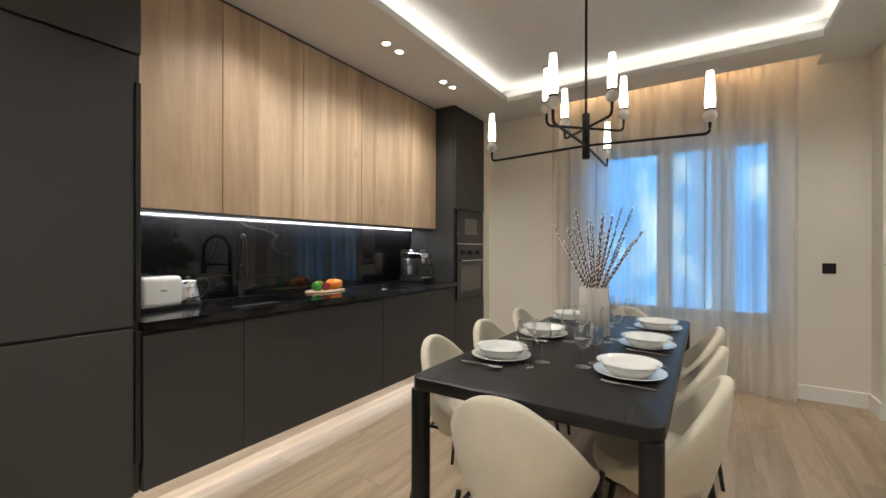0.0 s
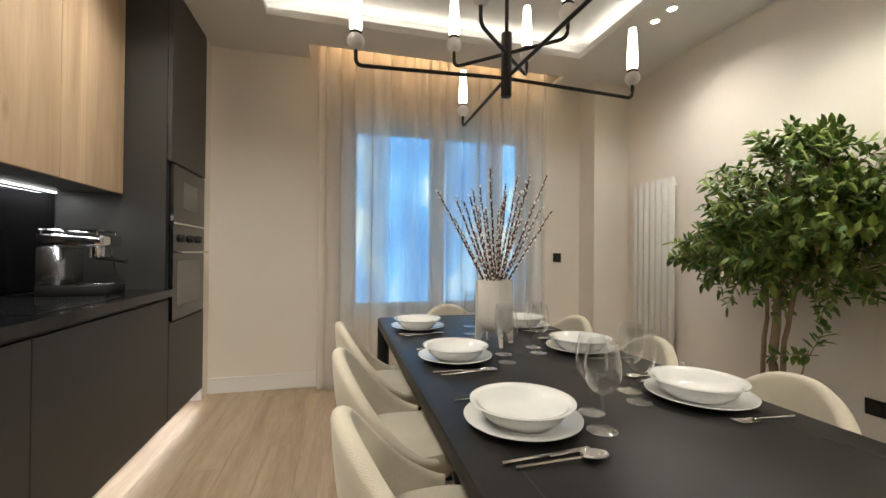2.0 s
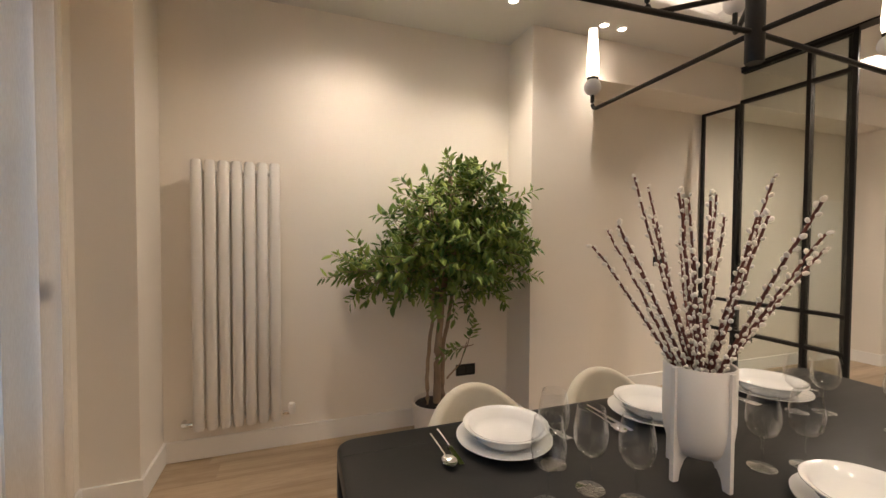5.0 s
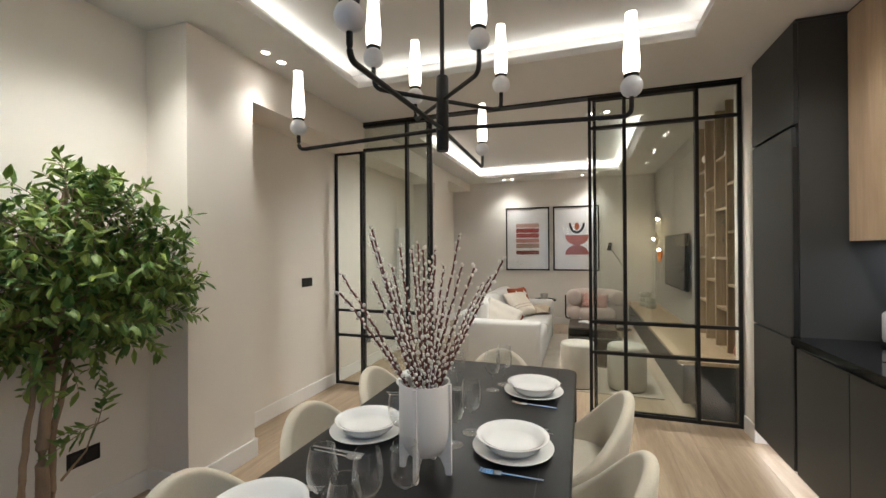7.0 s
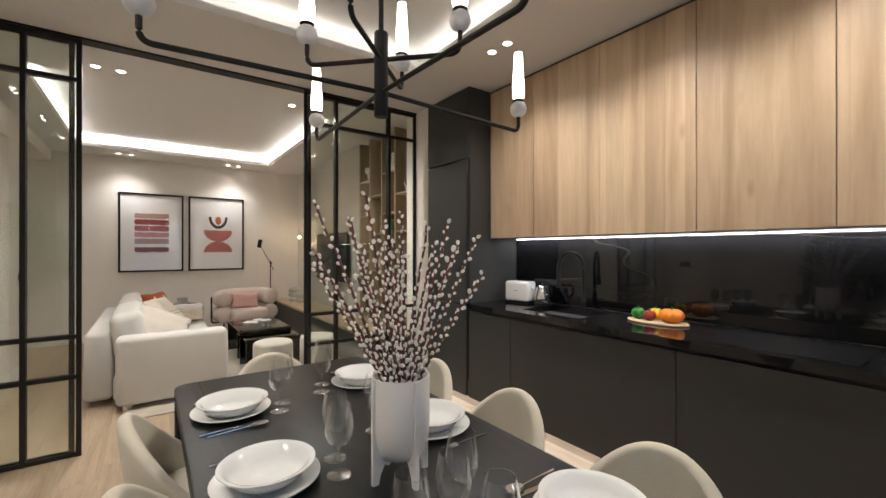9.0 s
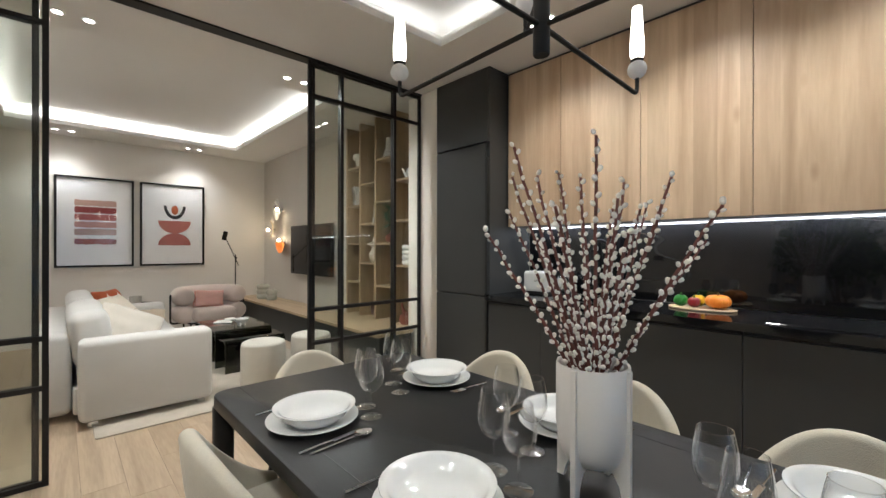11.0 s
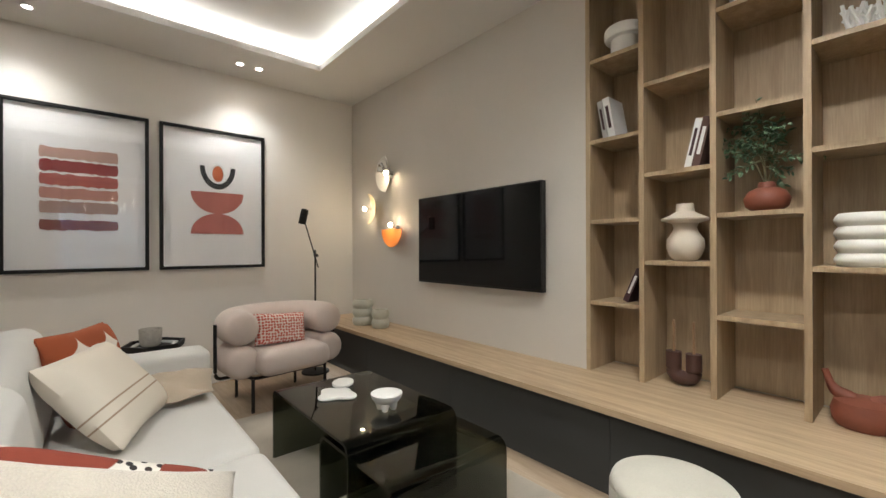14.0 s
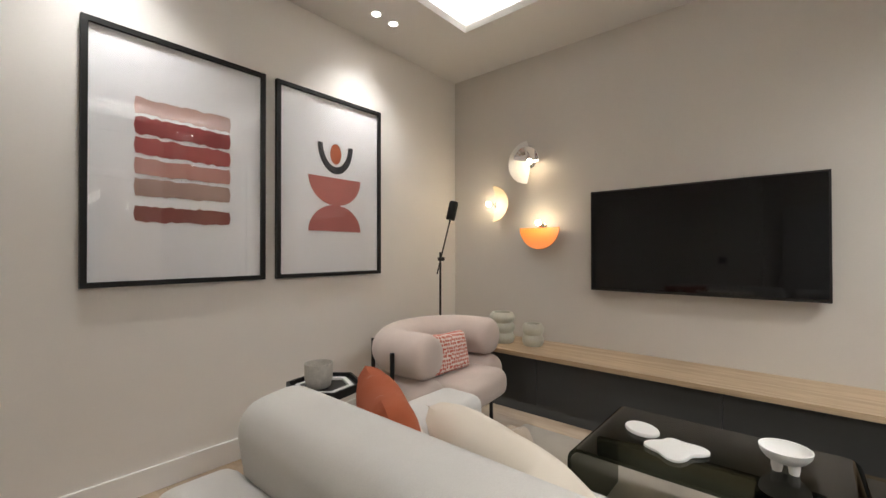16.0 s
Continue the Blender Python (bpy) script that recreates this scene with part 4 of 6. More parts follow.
for ring, (reach, z_arm, z_ball, start) in enumerate(((0.612, 1.862, 1.952, 0), (0.25, 1.985, 2.085, 45))):
    for k in range(4):
        a = radians(start + 90 * k)
        c, s = math.cos(a), math.sin(a)
        line = bend([(HX + 0.015 * c, HY + 0.015 * s, z_arm + (0.02 if ring == 0 else 0.0)), (HX + reach * c, HY + reach * s, z_arm), (HX + reach * c, HY + reach * s, z_ball - 0.03)], 0.05)
        arm = part("arm", tube(line, 0.0075, 10), M["black_metal"], chandelier)
        x, y = HX + reach * c, HY + reach * s
        r = 0.033
        part("ball", lathe([(r * math.sin(math.pi * i / 12), z_ball - r * math.cos(math.pi * i / 12)) for i in range(13)], 20, x, y), M["ball"], arm, "white marble ball")
        part("collar", lathe([(0.001, z_ball + 0.030), (0.021, z_ball + 0.030), (0.023, z_ball + 0.036), (0.001, z_ball + 0.040)], 16, x, y), M["black_metal"], arm)
        z = z_ball + 0.040
        part("glass_tube", lathe([(0.001, z), (0.020, z), (0.024, z + 0.012), (0.0245, z + 0.05), (0.021, z + 0.10), (0.0175, z + 0.165), (0.0165, z + 0.185), (0.001, z + 0.187)], 18, x, y), M["candle"], arm, "lit frosted glass tube")

# ---- recessed downlights ----
light = thing("downlight", "small round recessed ceiling downlight, lit", "downlight", "downlights")
part("trim_ring", lathe([(0.026, 0.0), (0.040, 0.0), (0.042, -0.004), (0.040, -0.006), (0.028, -0.006), (0.026, 0.0)], 24), M["white"], light)
part("lens", lathe([(0.001, -0.002), (0.0255, -0.002), (0.0255, -0.001), (0.001, -0.001)], 20), M["led"], light, "glowing lens")
first = True
for x, y, axis in SPOTS:
    for s in (-0.078, 0.078):
        m = pose(x + (s if axis == "x" else 0), y + (s if axis == "y" else 0), SOFFIT - 0.0005)
        if first:
            light.matrix_world, first = m, False
        else:
            copy_thing(light, m)

# ---- table setting ----
place = thing("place_setting_plate", "white china dinner plate on the black table", "plate", "dinner plates")
part("plate", lathe([(0.001, 0.0), (0.085, 0.0), (0.092, 0.003), (0.135, 0.016), (0.141, 0.0185), (0.141, 0.021), (0.134, 0.0205), (0.093, 0.008), (0.085, 0.006), (0.001, 0.006)], 56), M["china"], place)
bowl = thing("soup_bowl", "deep white china soup bowl standing on a dinner plate", "bowl", "soup bowls")
part("bowl", lathe([(0.001, 0.0), (0.072, 0.0), (0.080, 0.004), (0.100, 0.022), (0.112, 0.042), (0.121, 0.0455), (0.126, 0.048), (0.126, 0.0505), (0.120, 0.050), (0.108, 0.045), (0.096, 0.024), (0.078, 0.010), (0.001, 0.008)], 56), M["china"], bowl)
wine = thing("wine_glass", "clear empty wine glass on the dining table", "wine glass", "wine glasses")
part("foot", lathe([(0.001, 0.001), (0.034, 0.001), (0.036, 0.002), (0.034, 0.0035), (0.012, 0.006), (0.005, 0.012), (0.001, 0.012)], 28), M["glass"], wine)
part("stem", lathe([(0.0042, 0.012), (0.0035, 0.04), (0.0035, 0.075), (0.005, 0.086), (0.001, 0.0865)], 12), M["glass"], wine)
part("cup", grid_mesh([[(r * math.cos(2 * math.pi * i / 36), r * math.sin(2 * math.pi * i / 36), z) for i in range(36)] for r, z in
                       ((0.002, 0.0868), (0.014, 0.0885), (0.026, 0.096), (0.036, 0.109), (0.042, 0.126), (0.0435, 0.143), (0.0425, 0.160), (0.0395, 0.180), (0.0355, 0.200), (0.0332, 0.212))], close_u=True), M["glass"], wine)
part("rim", tube([(0.0332 * math.cos(2 * math.pi * i / 36), 0.0332 * math.sin(2 * math.pi * i / 36), 0.212) for i in range(37)], 0.0007, 6), M["glass"], wine)


def utensil(kind):
    bm = bmesh.new()
    if kind == "knife":
        join(bm, tube([(-0.105, 0, 0.0035), (-0.05, 0, 0.004), (0.0, 0, 0.0035)], 0.0038, 8, 0.003))
        box(bm, 0.0, 0.10, -0.008, 0.007, 0.002, 0.0036, 0.0006, 1)
    elif kind == "fork":
        join(bm, tube([(-0.10, 0, 0.003), (-0.04, 0, 0.005), (0.03, 0, 0.008)], 0.0032, 8, 0.0028))
        box(bm, 0.028, 0.055, -0.012, 0.012, 0.006, 0.0085, 0.0008, 1)
        for y in (-0.0105, -0.0035, 0.0035, 0.0105):
            join(bm, tube([(0.05, y, 0.007), (0.08, y, 0.009), (0.098, y, 0.013)], 0.0017, 6, 0.001))
    else:
        join(bm, tube([(-0.10, 0, 0.003), (-0.04, 0, 0.005), (0.045, 0, 0.007)], 0.0032, 8, 0.0028))
        rows = []
        for dz in (0.0, 0.0015):
            for r in (0.02, 0.5, 0.8, 1.0):
                rows.append([(0.068 + 0.030 * r * math.cos(a), 0.020 * r * math.sin(a), 0.002 + dz + 0.008 * r * r) for a in [2 * math.pi * i / 24 for i in range(24)]])
        join(bm, grid_mesh(rows[:4], close_u=True))
        join(bm, grid_mesh(rows[4:], close_u=True))
    return bm


def utensil_thing(kind):
    return solid(kind, utensil(kind), M["chrome"], "polished steel %s on the table beside a plate" % kind, kind, "cutlery")


knife, fork, spoon = utensil_thing("knife"), utensil_thing("fork"), utensil_thing("spoon")
PLACES = [(2.035, 1.85, 0), (2.04, 2.45, 0), (2.02, 3.10, 0), (2.60, 1.89, 180), (2.60, 2.48, 180), (2.60, 3.05, 180)]
GLASSES = [(2.195, 1.765), (2.235, 1.865), (2.41, 1.90), (2.445, 1.985), (2.215, 2.36), (2.25, 2.475), (2.40, 2.465), (2.425, 2.56), (2.25, 2.90), (2.325, 2.965), (2.31, 3.095), (2.445, 2.985)]
rnd = random.Random(11)
for i, (x, y, a) in enumerate(PLACES):
    s = 1 if a == 0 else -1
    put = [(place, pose(x, y, TZ + 0.0005)), (bowl, pose(x + rnd.uniform(-0.004, 0.004), y + rnd.uniform(-0.004, 0.004), TZ + 0.0066)),
           (knife, pose(x - 0.02 * s, y - 0.165 * s, TZ + 0.001, 0, 0, a + rnd.uniform(-6, 6))), (spoon, pose(x - 0.005 * s, y - 0.195 * s, TZ + 0.001, 0, 0, a + rnd.uniform(-6, 6))),
           (fork, pose(x - 0.02 * s, y + 0.17 * s, TZ + 0.001, 0, 0, a + rnd.uniform(-7, 7)))]
    for ob, m in put:
        if i == 0:
            ob.matrix_world = m
        else:
            copy_thing(ob, m)
wine.matrix_world = pose(GLASSES[0][0], GLASSES[0][1], TZ) @ Matrix.Scale(0.97, 4)
for x, y in GLASSES[1:]:
    copy_thing(wine, pose(x, y, TZ, 0, 0, rnd.uniform(0, 90)) @ Matrix.Scale(0.97, 4))

# ---- vase with pussy willow ----
VX, VY = 2.285, 2.665
vase = thing("vase", "tall matt white ceramic vase on four fin feet", "vase")
vp = [(0.001, 0.055), (0.03, 0.056), (0.06, 0.066), (0.072, 0.085), (0.081, 0.115), (0.085, 0.15), (0.085, 0.285), (0.0835, 0.288), (0.079, 0.286), (0.077, 0.15), (0.07, 0.09), (0.001, 0.075)]
part("body", lathe([(r * 0.96, TZ + z) for r, z in vp], 48, VX, VY), M["vase"], vase)
for k in range(4):
    a = radians(90 * k)
    bm = bmesh.new()
    out = [(0.035, 0.0625), (0.056, 0.050), (0.070, 0.025), (0.075, 0.0), (0.0935, 0.0), (0.0935, 0.284), (0.083, 0.284), (0.083, 0.13), (0.074, 0.098), (0.055, 0.069)]
    f = bm.faces.new([bm.verts.new((r * 0.945, -0.006, z)) for r, z in out])
    ext = bmesh.ops.extrude_face_region(bm, geom=[f])
    bmesh.ops.translate(bm, verts=[v for v in ext["geom"] if isinstance(v, bmesh.types.BMVert)], vec=(0, 0.012, 0))
    bmesh.ops.recalc_face_normals(bm, faces=bm.faces)
    bm.transform(pose(VX, VY, TZ + 0.0005) @ pose(0, 0, 0, 0, 0, math.degrees(a)))
    part("fin_foot", bm, M["vase"], vase, smooth=False)
twig_mat = surface("willow_bark", (0.14, 0.040, 0.029), 0.6, vary=0.25, coarse=20, fine=120, bump=0.2)
catkin_mat = surface("catkin_fluff", (0.90, 0.86, 0.79), 0.9, vary=0.06, coarse=30, fine=400, bump=0.05, sheen=0.3)
willow = thing("willow_branches", "bundle of pussy willow branches with white catkins", "branches")
rnd = random.Random(21)


def ellipsoid(m, n=7, rings=5):
    rows = []
    for j in range(rings + 1):
        t = math.pi * j / rings
        rows.append([m @ Vector((max(math.sin(t), 0.02) * math.cos(2 * math.pi * i / n), max(math.sin(t), 0.02) * math.sin(2 * math.pi * i / n), -math.cos(t))) for i in range(n)])
    return rows


for k in range(22):
    az = 2 * math.pi * (k * 0.381966 + rnd.uniform(-0.03, 0.03))
    spread = math.sqrt((k + 0.5) / 22) * rnd.uniform(0.88, 1.02)
    z_end = TZ + rnd.uniform(0.56, 0.77) + 0.02 * (1 - spread)
    tip = Vector((VX + 0.298 * spread * math.cos(az), VY + 0.298 * spread * math.sin(az), z_end))
    foot = Vector((VX + 0.045 * math.cos(az + 2.6), VY + 0.045 * math.sin(az + 2.6), TZ + 0.09))
    neck = Vector((VX + 0.055 * spread * math.cos(az), VY + 0.055 * spread * math.sin(az), TZ + 0.29))
    line = []
    for i in range(15):
        t = i / 14
        p = foot * (1 - t) ** 2 + neck * 2 * t * (1 - t) + tip * t * t
        line.append(p + Vector((rnd.uniform(-1, 1), rnd.uniform(-1, 1), 0)) * 0.003 * t)
    branch = part("branch", tube(line, 0.0062, 7, 0.0030), twig_mat, willow)
    rows_all = bmesh.new()
    n_b = 36
    for i in range(n_b):
        t = 0.36 + 0.64 * i / (n_b - 1)
        f = t * 14
        j = min(int(f), 13)
        p = line[j].lerp(line[j + 1], f - j)
        d = (line[j + 1] - line[j]).normalized()
        turn = i * 2.4 + k
        side = d.cross(Vector((math.cos(turn), math.sin(turn), 0.2))).normalized()
        axis = (d * 0.75 + side * 0.65).normalized()
        size = rnd.uniform(0.75, 1.25)
        m = Matrix.Translation(p + axis * 0.009) @ axis.to_track_quat("Z", "Y").to_matrix().to_4x4() @ Matrix.Diagonal((0.0050 * size, 0.0050 * size, 0.0068 * size, 1))
        join(rows_all, grid_mesh(ellipsoid(m), close_u=True))
    tagged(part("catkin_cluster", rows_all, catkin_mat, branch, "white furry catkins"), kind="stuff")

# ---- radiator ----
rad = thing("radiator", "tall white vertical column radiator on the wall", "radiator")
RX, RY0, RY1 = 4.27, 3.715, 4.20
for i in range(7):
    y = RY0 + 0.031 + i * (RY1 - RY0 - 0.062) / 6
    rows = []
    for z, s in ((0.20, 0.75), (0.212, 1.0), (1.785, 1.0), (1.80, 0.75)):
        rows.append([(RX + 0.018 * s * math.cos(a), y + 0.030 * s * math.sin(a), z) for a in [2 * math.pi * q / 18 for q in range(18)]])
    part("tube", grid_mesh(rows, close_u=True, caps=True), M["radiator"], rad)
for z in (0.255, 1.74):
    part("header", tube([(RX + 0.025, RY0 + 0.01, z), (RX + 0.025, RY1 - 0.01, z)], 0.016, 12), M["radiator"], rad)
    part("bracket", boxes((RX + 0.02, EAST - 0.001, RY0 + 0.09, RY0 + 0.12, z - 0.015, z + 0.015), (RX + 0.02, EAST - 0.001, RY1 - 0.12, RY1 - 0.09, z - 0.015, z + 0.015)), M["radiator"], rad, smooth=False)
part("valve", tube(bend([(RX + 0.02, RY0 - 0.005, 0.235), (RX + 0.02, RY0 - 0.06, 0.235), (EAST - 0.002, RY0 - 0.06, 0.235)], 0.02), 0.014, 10), M["chrome"], rad, "chrome valve")
part("valve", tube(bend([(RX + 0.02, RY1 + 0.005, 0.235), (RX + 0.02, RY1 + 0.06, 0.235), (EAST - 0.002, RY1 + 0.06, 0.235)], 0.02), 0.014, 10), M["chrome"], rad, "chrome valve")
part("thermostat", lathe([(0.001, 0.225), (0.018, 0.225), (0.022, 0.235), (0.022, 0.285), (0.016, 0.293), (0.001, 0.293)], 18, RX + 0.02, RY0 - 0.06), M["white"], rad)

# ---- olive tree ----
GX, GY = 4.05, 2.77
pot = thing("potted_olive_tree", "artificial olive tree with bare twin trunks in a white pot", "tree")
part("pot", lathe([(0.001, 0.001), (0.115, 0.001), (0.125, 0.01), (0.15, 0.26), (0.152, 0.285), (0.142, 0.285), (0.136, 0.25), (0.001, 0.25)], 40, GX, GY), M["vase"], pot)
part("soil", lathe([(0.001, 0.251), (0.135, 0.251), (0.134, 0.262), (0.07, 0.268), (0.001, 0.27)], 24, GX, GY), surface("dark_soil", (0.03, 0.02, 0.014), 0.95, vary=0.4, fine=60, bump=0.6), pot)
bark = surface("pale_olive_bark", (0.30, 0.21, 0.14), 0.85, vary=0.3, coarse=14, fine=80, bump=0.5, stretch=(1, 1, 0.3))
trunk_lines = [[(GX - 0.01, GY + 0.06, 0.25), (GX, GY + 0.055, 0.55), (GX - 0.01, GY + 0.02, 0.85), (GX - 0.02, GY + 0.03, 1.25), (GX - 0.03, GY + 0.06, 1.60)],
               [(GX, GY - 0.01, 0.25), (GX - 0.005, GY - 0.01, 0.6), (GX - 0.01, GY - 0.04, 0.95), (GX - 0.02, GY - 0.08, 1.3), (GX - 0.01, GY - 0.10, 1.75)],
               [(GX + 0.01, GY - 0.06, 0.25), (GX + 0.01, GY - 0.05, 0.6), (GX + 0.005, GY - 0.12, 1.0), (GX - 0.01, GY - 0.30, 1.35)]]
rnd = random.Random(4)
for line, r in zip(trunk_lines, (0.015, 0.027, 0.017)):
    pts = []
    for a, b_ in zip(line, line[1:]):
        for i in range(5):
            p = Vector(a).lerp(Vector(b_), i / 5)
            pts.append(p + Vector((rnd.uniform(-1, 1), rnd.uniform(-1, 1), 0)) * 0.004)
    pts.append(Vector(line[-1]))
    part("trunk", tube(pts, r, 9, r * 0.45), bark, pot)


def leaf_material(name, dark, bright):
    """Leaf green that changes at random from leaf to leaf, between dark and bright."""
    m, n, l, b = nodes_of(name)
    g = n.new("ShaderNodeNewGeometry")
    r = ramp(n, [(0.0, dark), (0.6, [(a + c) / 2 for a, c in zip(dark, bright)]), (1.0, bright)])
    l.new(g.outputs["Random Per Island"], r.inputs[0])
    l.new(r.outputs[0], b.inputs["Base Color"])
    b.inputs["Roughness"].default_value = 0.5
    return m


LEAF = leaf_material("olive_leaf", (0.040, 0.115, 0.016), (0.28, 0.37, 0.07))


def foliage(blobs, per_twig, size, seed, x_max, leaf_r=0.20, reach=(0.09, 0.17)):
    """Leaf sprays on short twigs scattered through uneven ellipsoids; gives leaves and twigs."""
    r = random.Random(seed)
    verts, faces = [], []
    twigs = bmesh.new()
    for (cx, cy, cz), (rx, ry, rz), count, inner in blobs:
        for _ in range(count):
            while True:
                u = Vector((r.uniform(-1, 1), r.uniform(-1, 1), r.uniform(-1, 1)))
                if inner < u.length < 1:
                    break
            lump = 0.86 + 0.3 * noise.noise(Vector((u.x * 2 + seed, u.y * 2, u.z * 2)))
            p = Vector((cx + u.x * rx * lump, cy + u.y * ry * lump, cz + u.z * rz * lump))
            d = Vector((u.x * 0.8, u.y, u.z * 0.8 + 0.25)) + Vector((r.uniform(-1, 1), r.uniform(-1, 1), r.uniform(-0.6, 0.8))) * 0.6
            d.normalize()
            length = r.uniform(*reach)
            if p.x + d.x * length > x_max - 0.03:
                d.x = -abs(d.x)
                p.x = min(p.x, x_max - 0.05)
            q = p + d * length + Vector((0, 0, -0.02))
            join(twigs, tube([p - d * 0.05, (p + q) / 2 + Vector((0, 0, 0.008)), q], 0.0028, 5, 0.001))
            for k in range(per_twig):
                t = (k + 0.4) / per_twig
                base = p.lerp(q, t)
                turn = k * 2.4 + r.uniform(-0.4, 0.4)
                side = d.cross(Vector((math.cos(turn), math.sin(turn), 0.3)))
                side.normalize()
                ax = (d * r.uniform(0.35, 0.8) + side * 0.8 + Vector((0, 0, r.uniform(-0.15, 0.25)))).normalized()
                w = ax.cross(Vector((r.uniform(-0.4, 0.4), r.uniform(-0.4, 0.4), 1))).normalized()
                nrm = w.cross(ax)
                ln = size * r.uniform(0.7, 1.25)
                wd = ln * leaf_r
                if base.x + ax.x * ln > x_max - 0.01:
                    ax.x = -abs(ax.x)
                i0 = len(verts)
                for a, b_, c in ((0, 0, 0), (0.35, wd, -0.004), (0.35, 0, 0.003), (0.35, -wd, -0.004), (0.72, wd * 0.7, -0.008), (0.72, 0, 0.0), (0.72, -wd * 0.7, -0.008), (1, 0, -0.012)):
                    verts.append(base + ax * ln * a + w * b_ + nrm * c)
                for f in ((0, 1, 2), (0, 2, 3), (1, 4, 5, 2), (2, 5, 6, 3), (4, 7, 5), (5, 7, 6)):
                    faces.append([i0 + v for v in f])
    data = bpy.data.meshes.new("leaves")
    data.from_pydata(verts, [], faces)
    return data, twigs


data, twigs = foliage([((4.03, 2.62, 1.41), (0.31, 0.43, 0.39), 205, 0.35), ((4.03, 2.47, 1.22), (0.31, 0.34, 0.28), 100, 0.3), ((4.01, 2.80, 1.22), (0.31, 0.38, 0.26), 90, 0.3),
                       ((4.03, 3.06, 1.14), (0.14, 0.30, 0.11), 52, 0.0), ((4.05, 2.60, 1.70), (0.14, 0.20, 0.11), 18, 0.0), ((4.02, 2.55, 0.66), (0.03, 0.05, 0.07), 3, 0.0)], 12, 0.066, 7, EAST, 0.22, (0.11, 0.21))
data.materials.append(LEAF)
crown = new("crown", data)
crown.parent = pot
tagged(crown, "crown of narrow dark green olive leaves")
tagged(part("twigs", twigs, bark, pot), kind="stuff")
for k, (y, z) in enumerate(((3.30, 1.16), (2.95, 1.45), (2.25, 1.40), (2.35, 1.56), (2.85, 1.60), (2.60, 1.74))):
    a = Vector((4.03, 2.72 - 0.05 * (k % 2), 1.0 + 0.08 * k))
    part("limb", tube([a, a.lerp(Vector((4.03, y, z)), 0.5) + Vector((0.01, 0, 0.03)), (4.03, y, z)], 0.011, 7, 0.003), bark, pot)
part("limb", tube([(4.05, 2.69, 0.42), (4.03, 2.60, 0.52), (4.02, 2.56, 0.66)], 0.006, 6, 0.002), bark, pot)

# ---- sockets and switches ----


def plate_box(name, label, category, m, w, h, cells):
    """A wall plate with its inserts; local x along the wall, y out of it."""
    top = thing(name, label, category, "", m)
    part("plate", boxes((-w / 2, w / 2, 0.0005, 0.009, -h / 2, h / 2), bevel=0.002, segments=1), M["black_metal"], top, smooth=False)
    for k in range(cells):
        cx = (k - (cells - 1) / 2) * 0.071
        part("insert", boxes((cx - 0.026, cx + 0.026, 0.009, 0.0105, -0.026, 0.026), bevel=0.0005, segments=1), M["channel"], top, smooth=False)


plate_box("light_switch", "black single light switch on the window wall", "switch", pose(3.72, NORTH, 1.116, 0, 0, 180), 0.085, 0.085, 1)
plate_box("light_switch", "black double light switch in the recess", "switch", pose(RECESS, 0.50, 1.145, 0, 0, 90), 0.155, 0.085, 2)
plate_box("wall_socket", "black double wall socket beside the olive tree", "socket", pose(EAST, 2.43, 0.36, 0, 0, 90), 0.155, 0.085, 2)
plate_box("light_switch", "black single light switch on the living room pier", "switch", pose(PIER, -2.62, 1.09, 0, 0, 90), 0.085, 0.085, 1)

# ---- oven and microwave ----
mw = thing("microwave", "built-in black glass microwave", "microwave")
OY0, OY1 = 3.83, 4.435
part("front", boxes((0.578, 0.604, OY0, OY1, 1.335, 1.70), bevel=0.002, segments=1), M["black_glass"], mw, smooth=False)
part("window", boxes((0.604, 0.6055, OY0 + 0.16, OY0 + 0.44, 1.43, 1.61)), M["grey_glass"], mw, smooth=False)
part("trim", boxes((0.604, 0.608, OY0, OY1, 1.322, 1.334)), M["steel"], mw, "steel trim strip", smooth=False)
oven = thing("oven", "built-in black glass oven with three knobs", "oven")
part("front", boxes((0.578, 0.604, OY0, OY1, 0.712, 1.32), bevel=0.002, segments=1), M["black_glass"], oven, smooth=False)
part("window", boxes((0.604, 0.6055, OY0 + 0.07, OY1 - 0.07, 0.80, 1.09)), M["grey_glass"], oven, smooth=False)
for y in (OY0 + 0.13, OY0 + 0.30, OY0 + 0.47):
    bm = lathe([(0.001, 0.0), (0.026, 0.0), (0.026, 0.012), (0.022, 0.020), (0.001, 0.021)], 20)
    bm.transform(pose(0.604, y, 1.235, 0, 90, 0))
    part("knob", bm, M["channel"], oven)
part("handle", tube(bend([(0.604, OY0 + 0.05, 1.145), (0.645, OY0 + 0.05, 1.145), (0.645, OY1 - 0.05, 1.145), (0.604, OY1 - 0.05, 1.145)], 0.01), 0.007, 8), M["steel"], oven, "steel bar handle")

# ---- worktop things ----
WZ = 0.9205
hob = thing("hob", "black glass induction hob set on the worktop", "hob")
part("glass", boxes((0.07, 0.56, 2.72, 3.32, WZ, WZ + 0.005), bevel=0.0015, segments=1), M["black_glass"], hob, smooth=False)
toaster = thing("toaster", "white two-slot toaster with rounded top", "toaster", "", pose(0.185, 1.12, WZ, 0, 0, 100) @ Matrix.Diagonal((0.84, 1.0, 1.06, 1.0)))
part("body", boxes((-0.14, 0.14, -0.075, 0.075, 0.012, 0.18), bevel=0.028, segments=5), M["white"], toaster)
part("base", boxes((-0.135, 0.135, -0.07, 0.07, 0.0, 0.02), bevel=0.004), M["black_metal"], toaster, smooth=False)
for y in (-0.028, 0.028):
    part("slot", boxes((-0.115, 0.115, y - 0.011, y + 0.011, 0.177, 0.1812)), M["channel"], toaster, smooth=False)
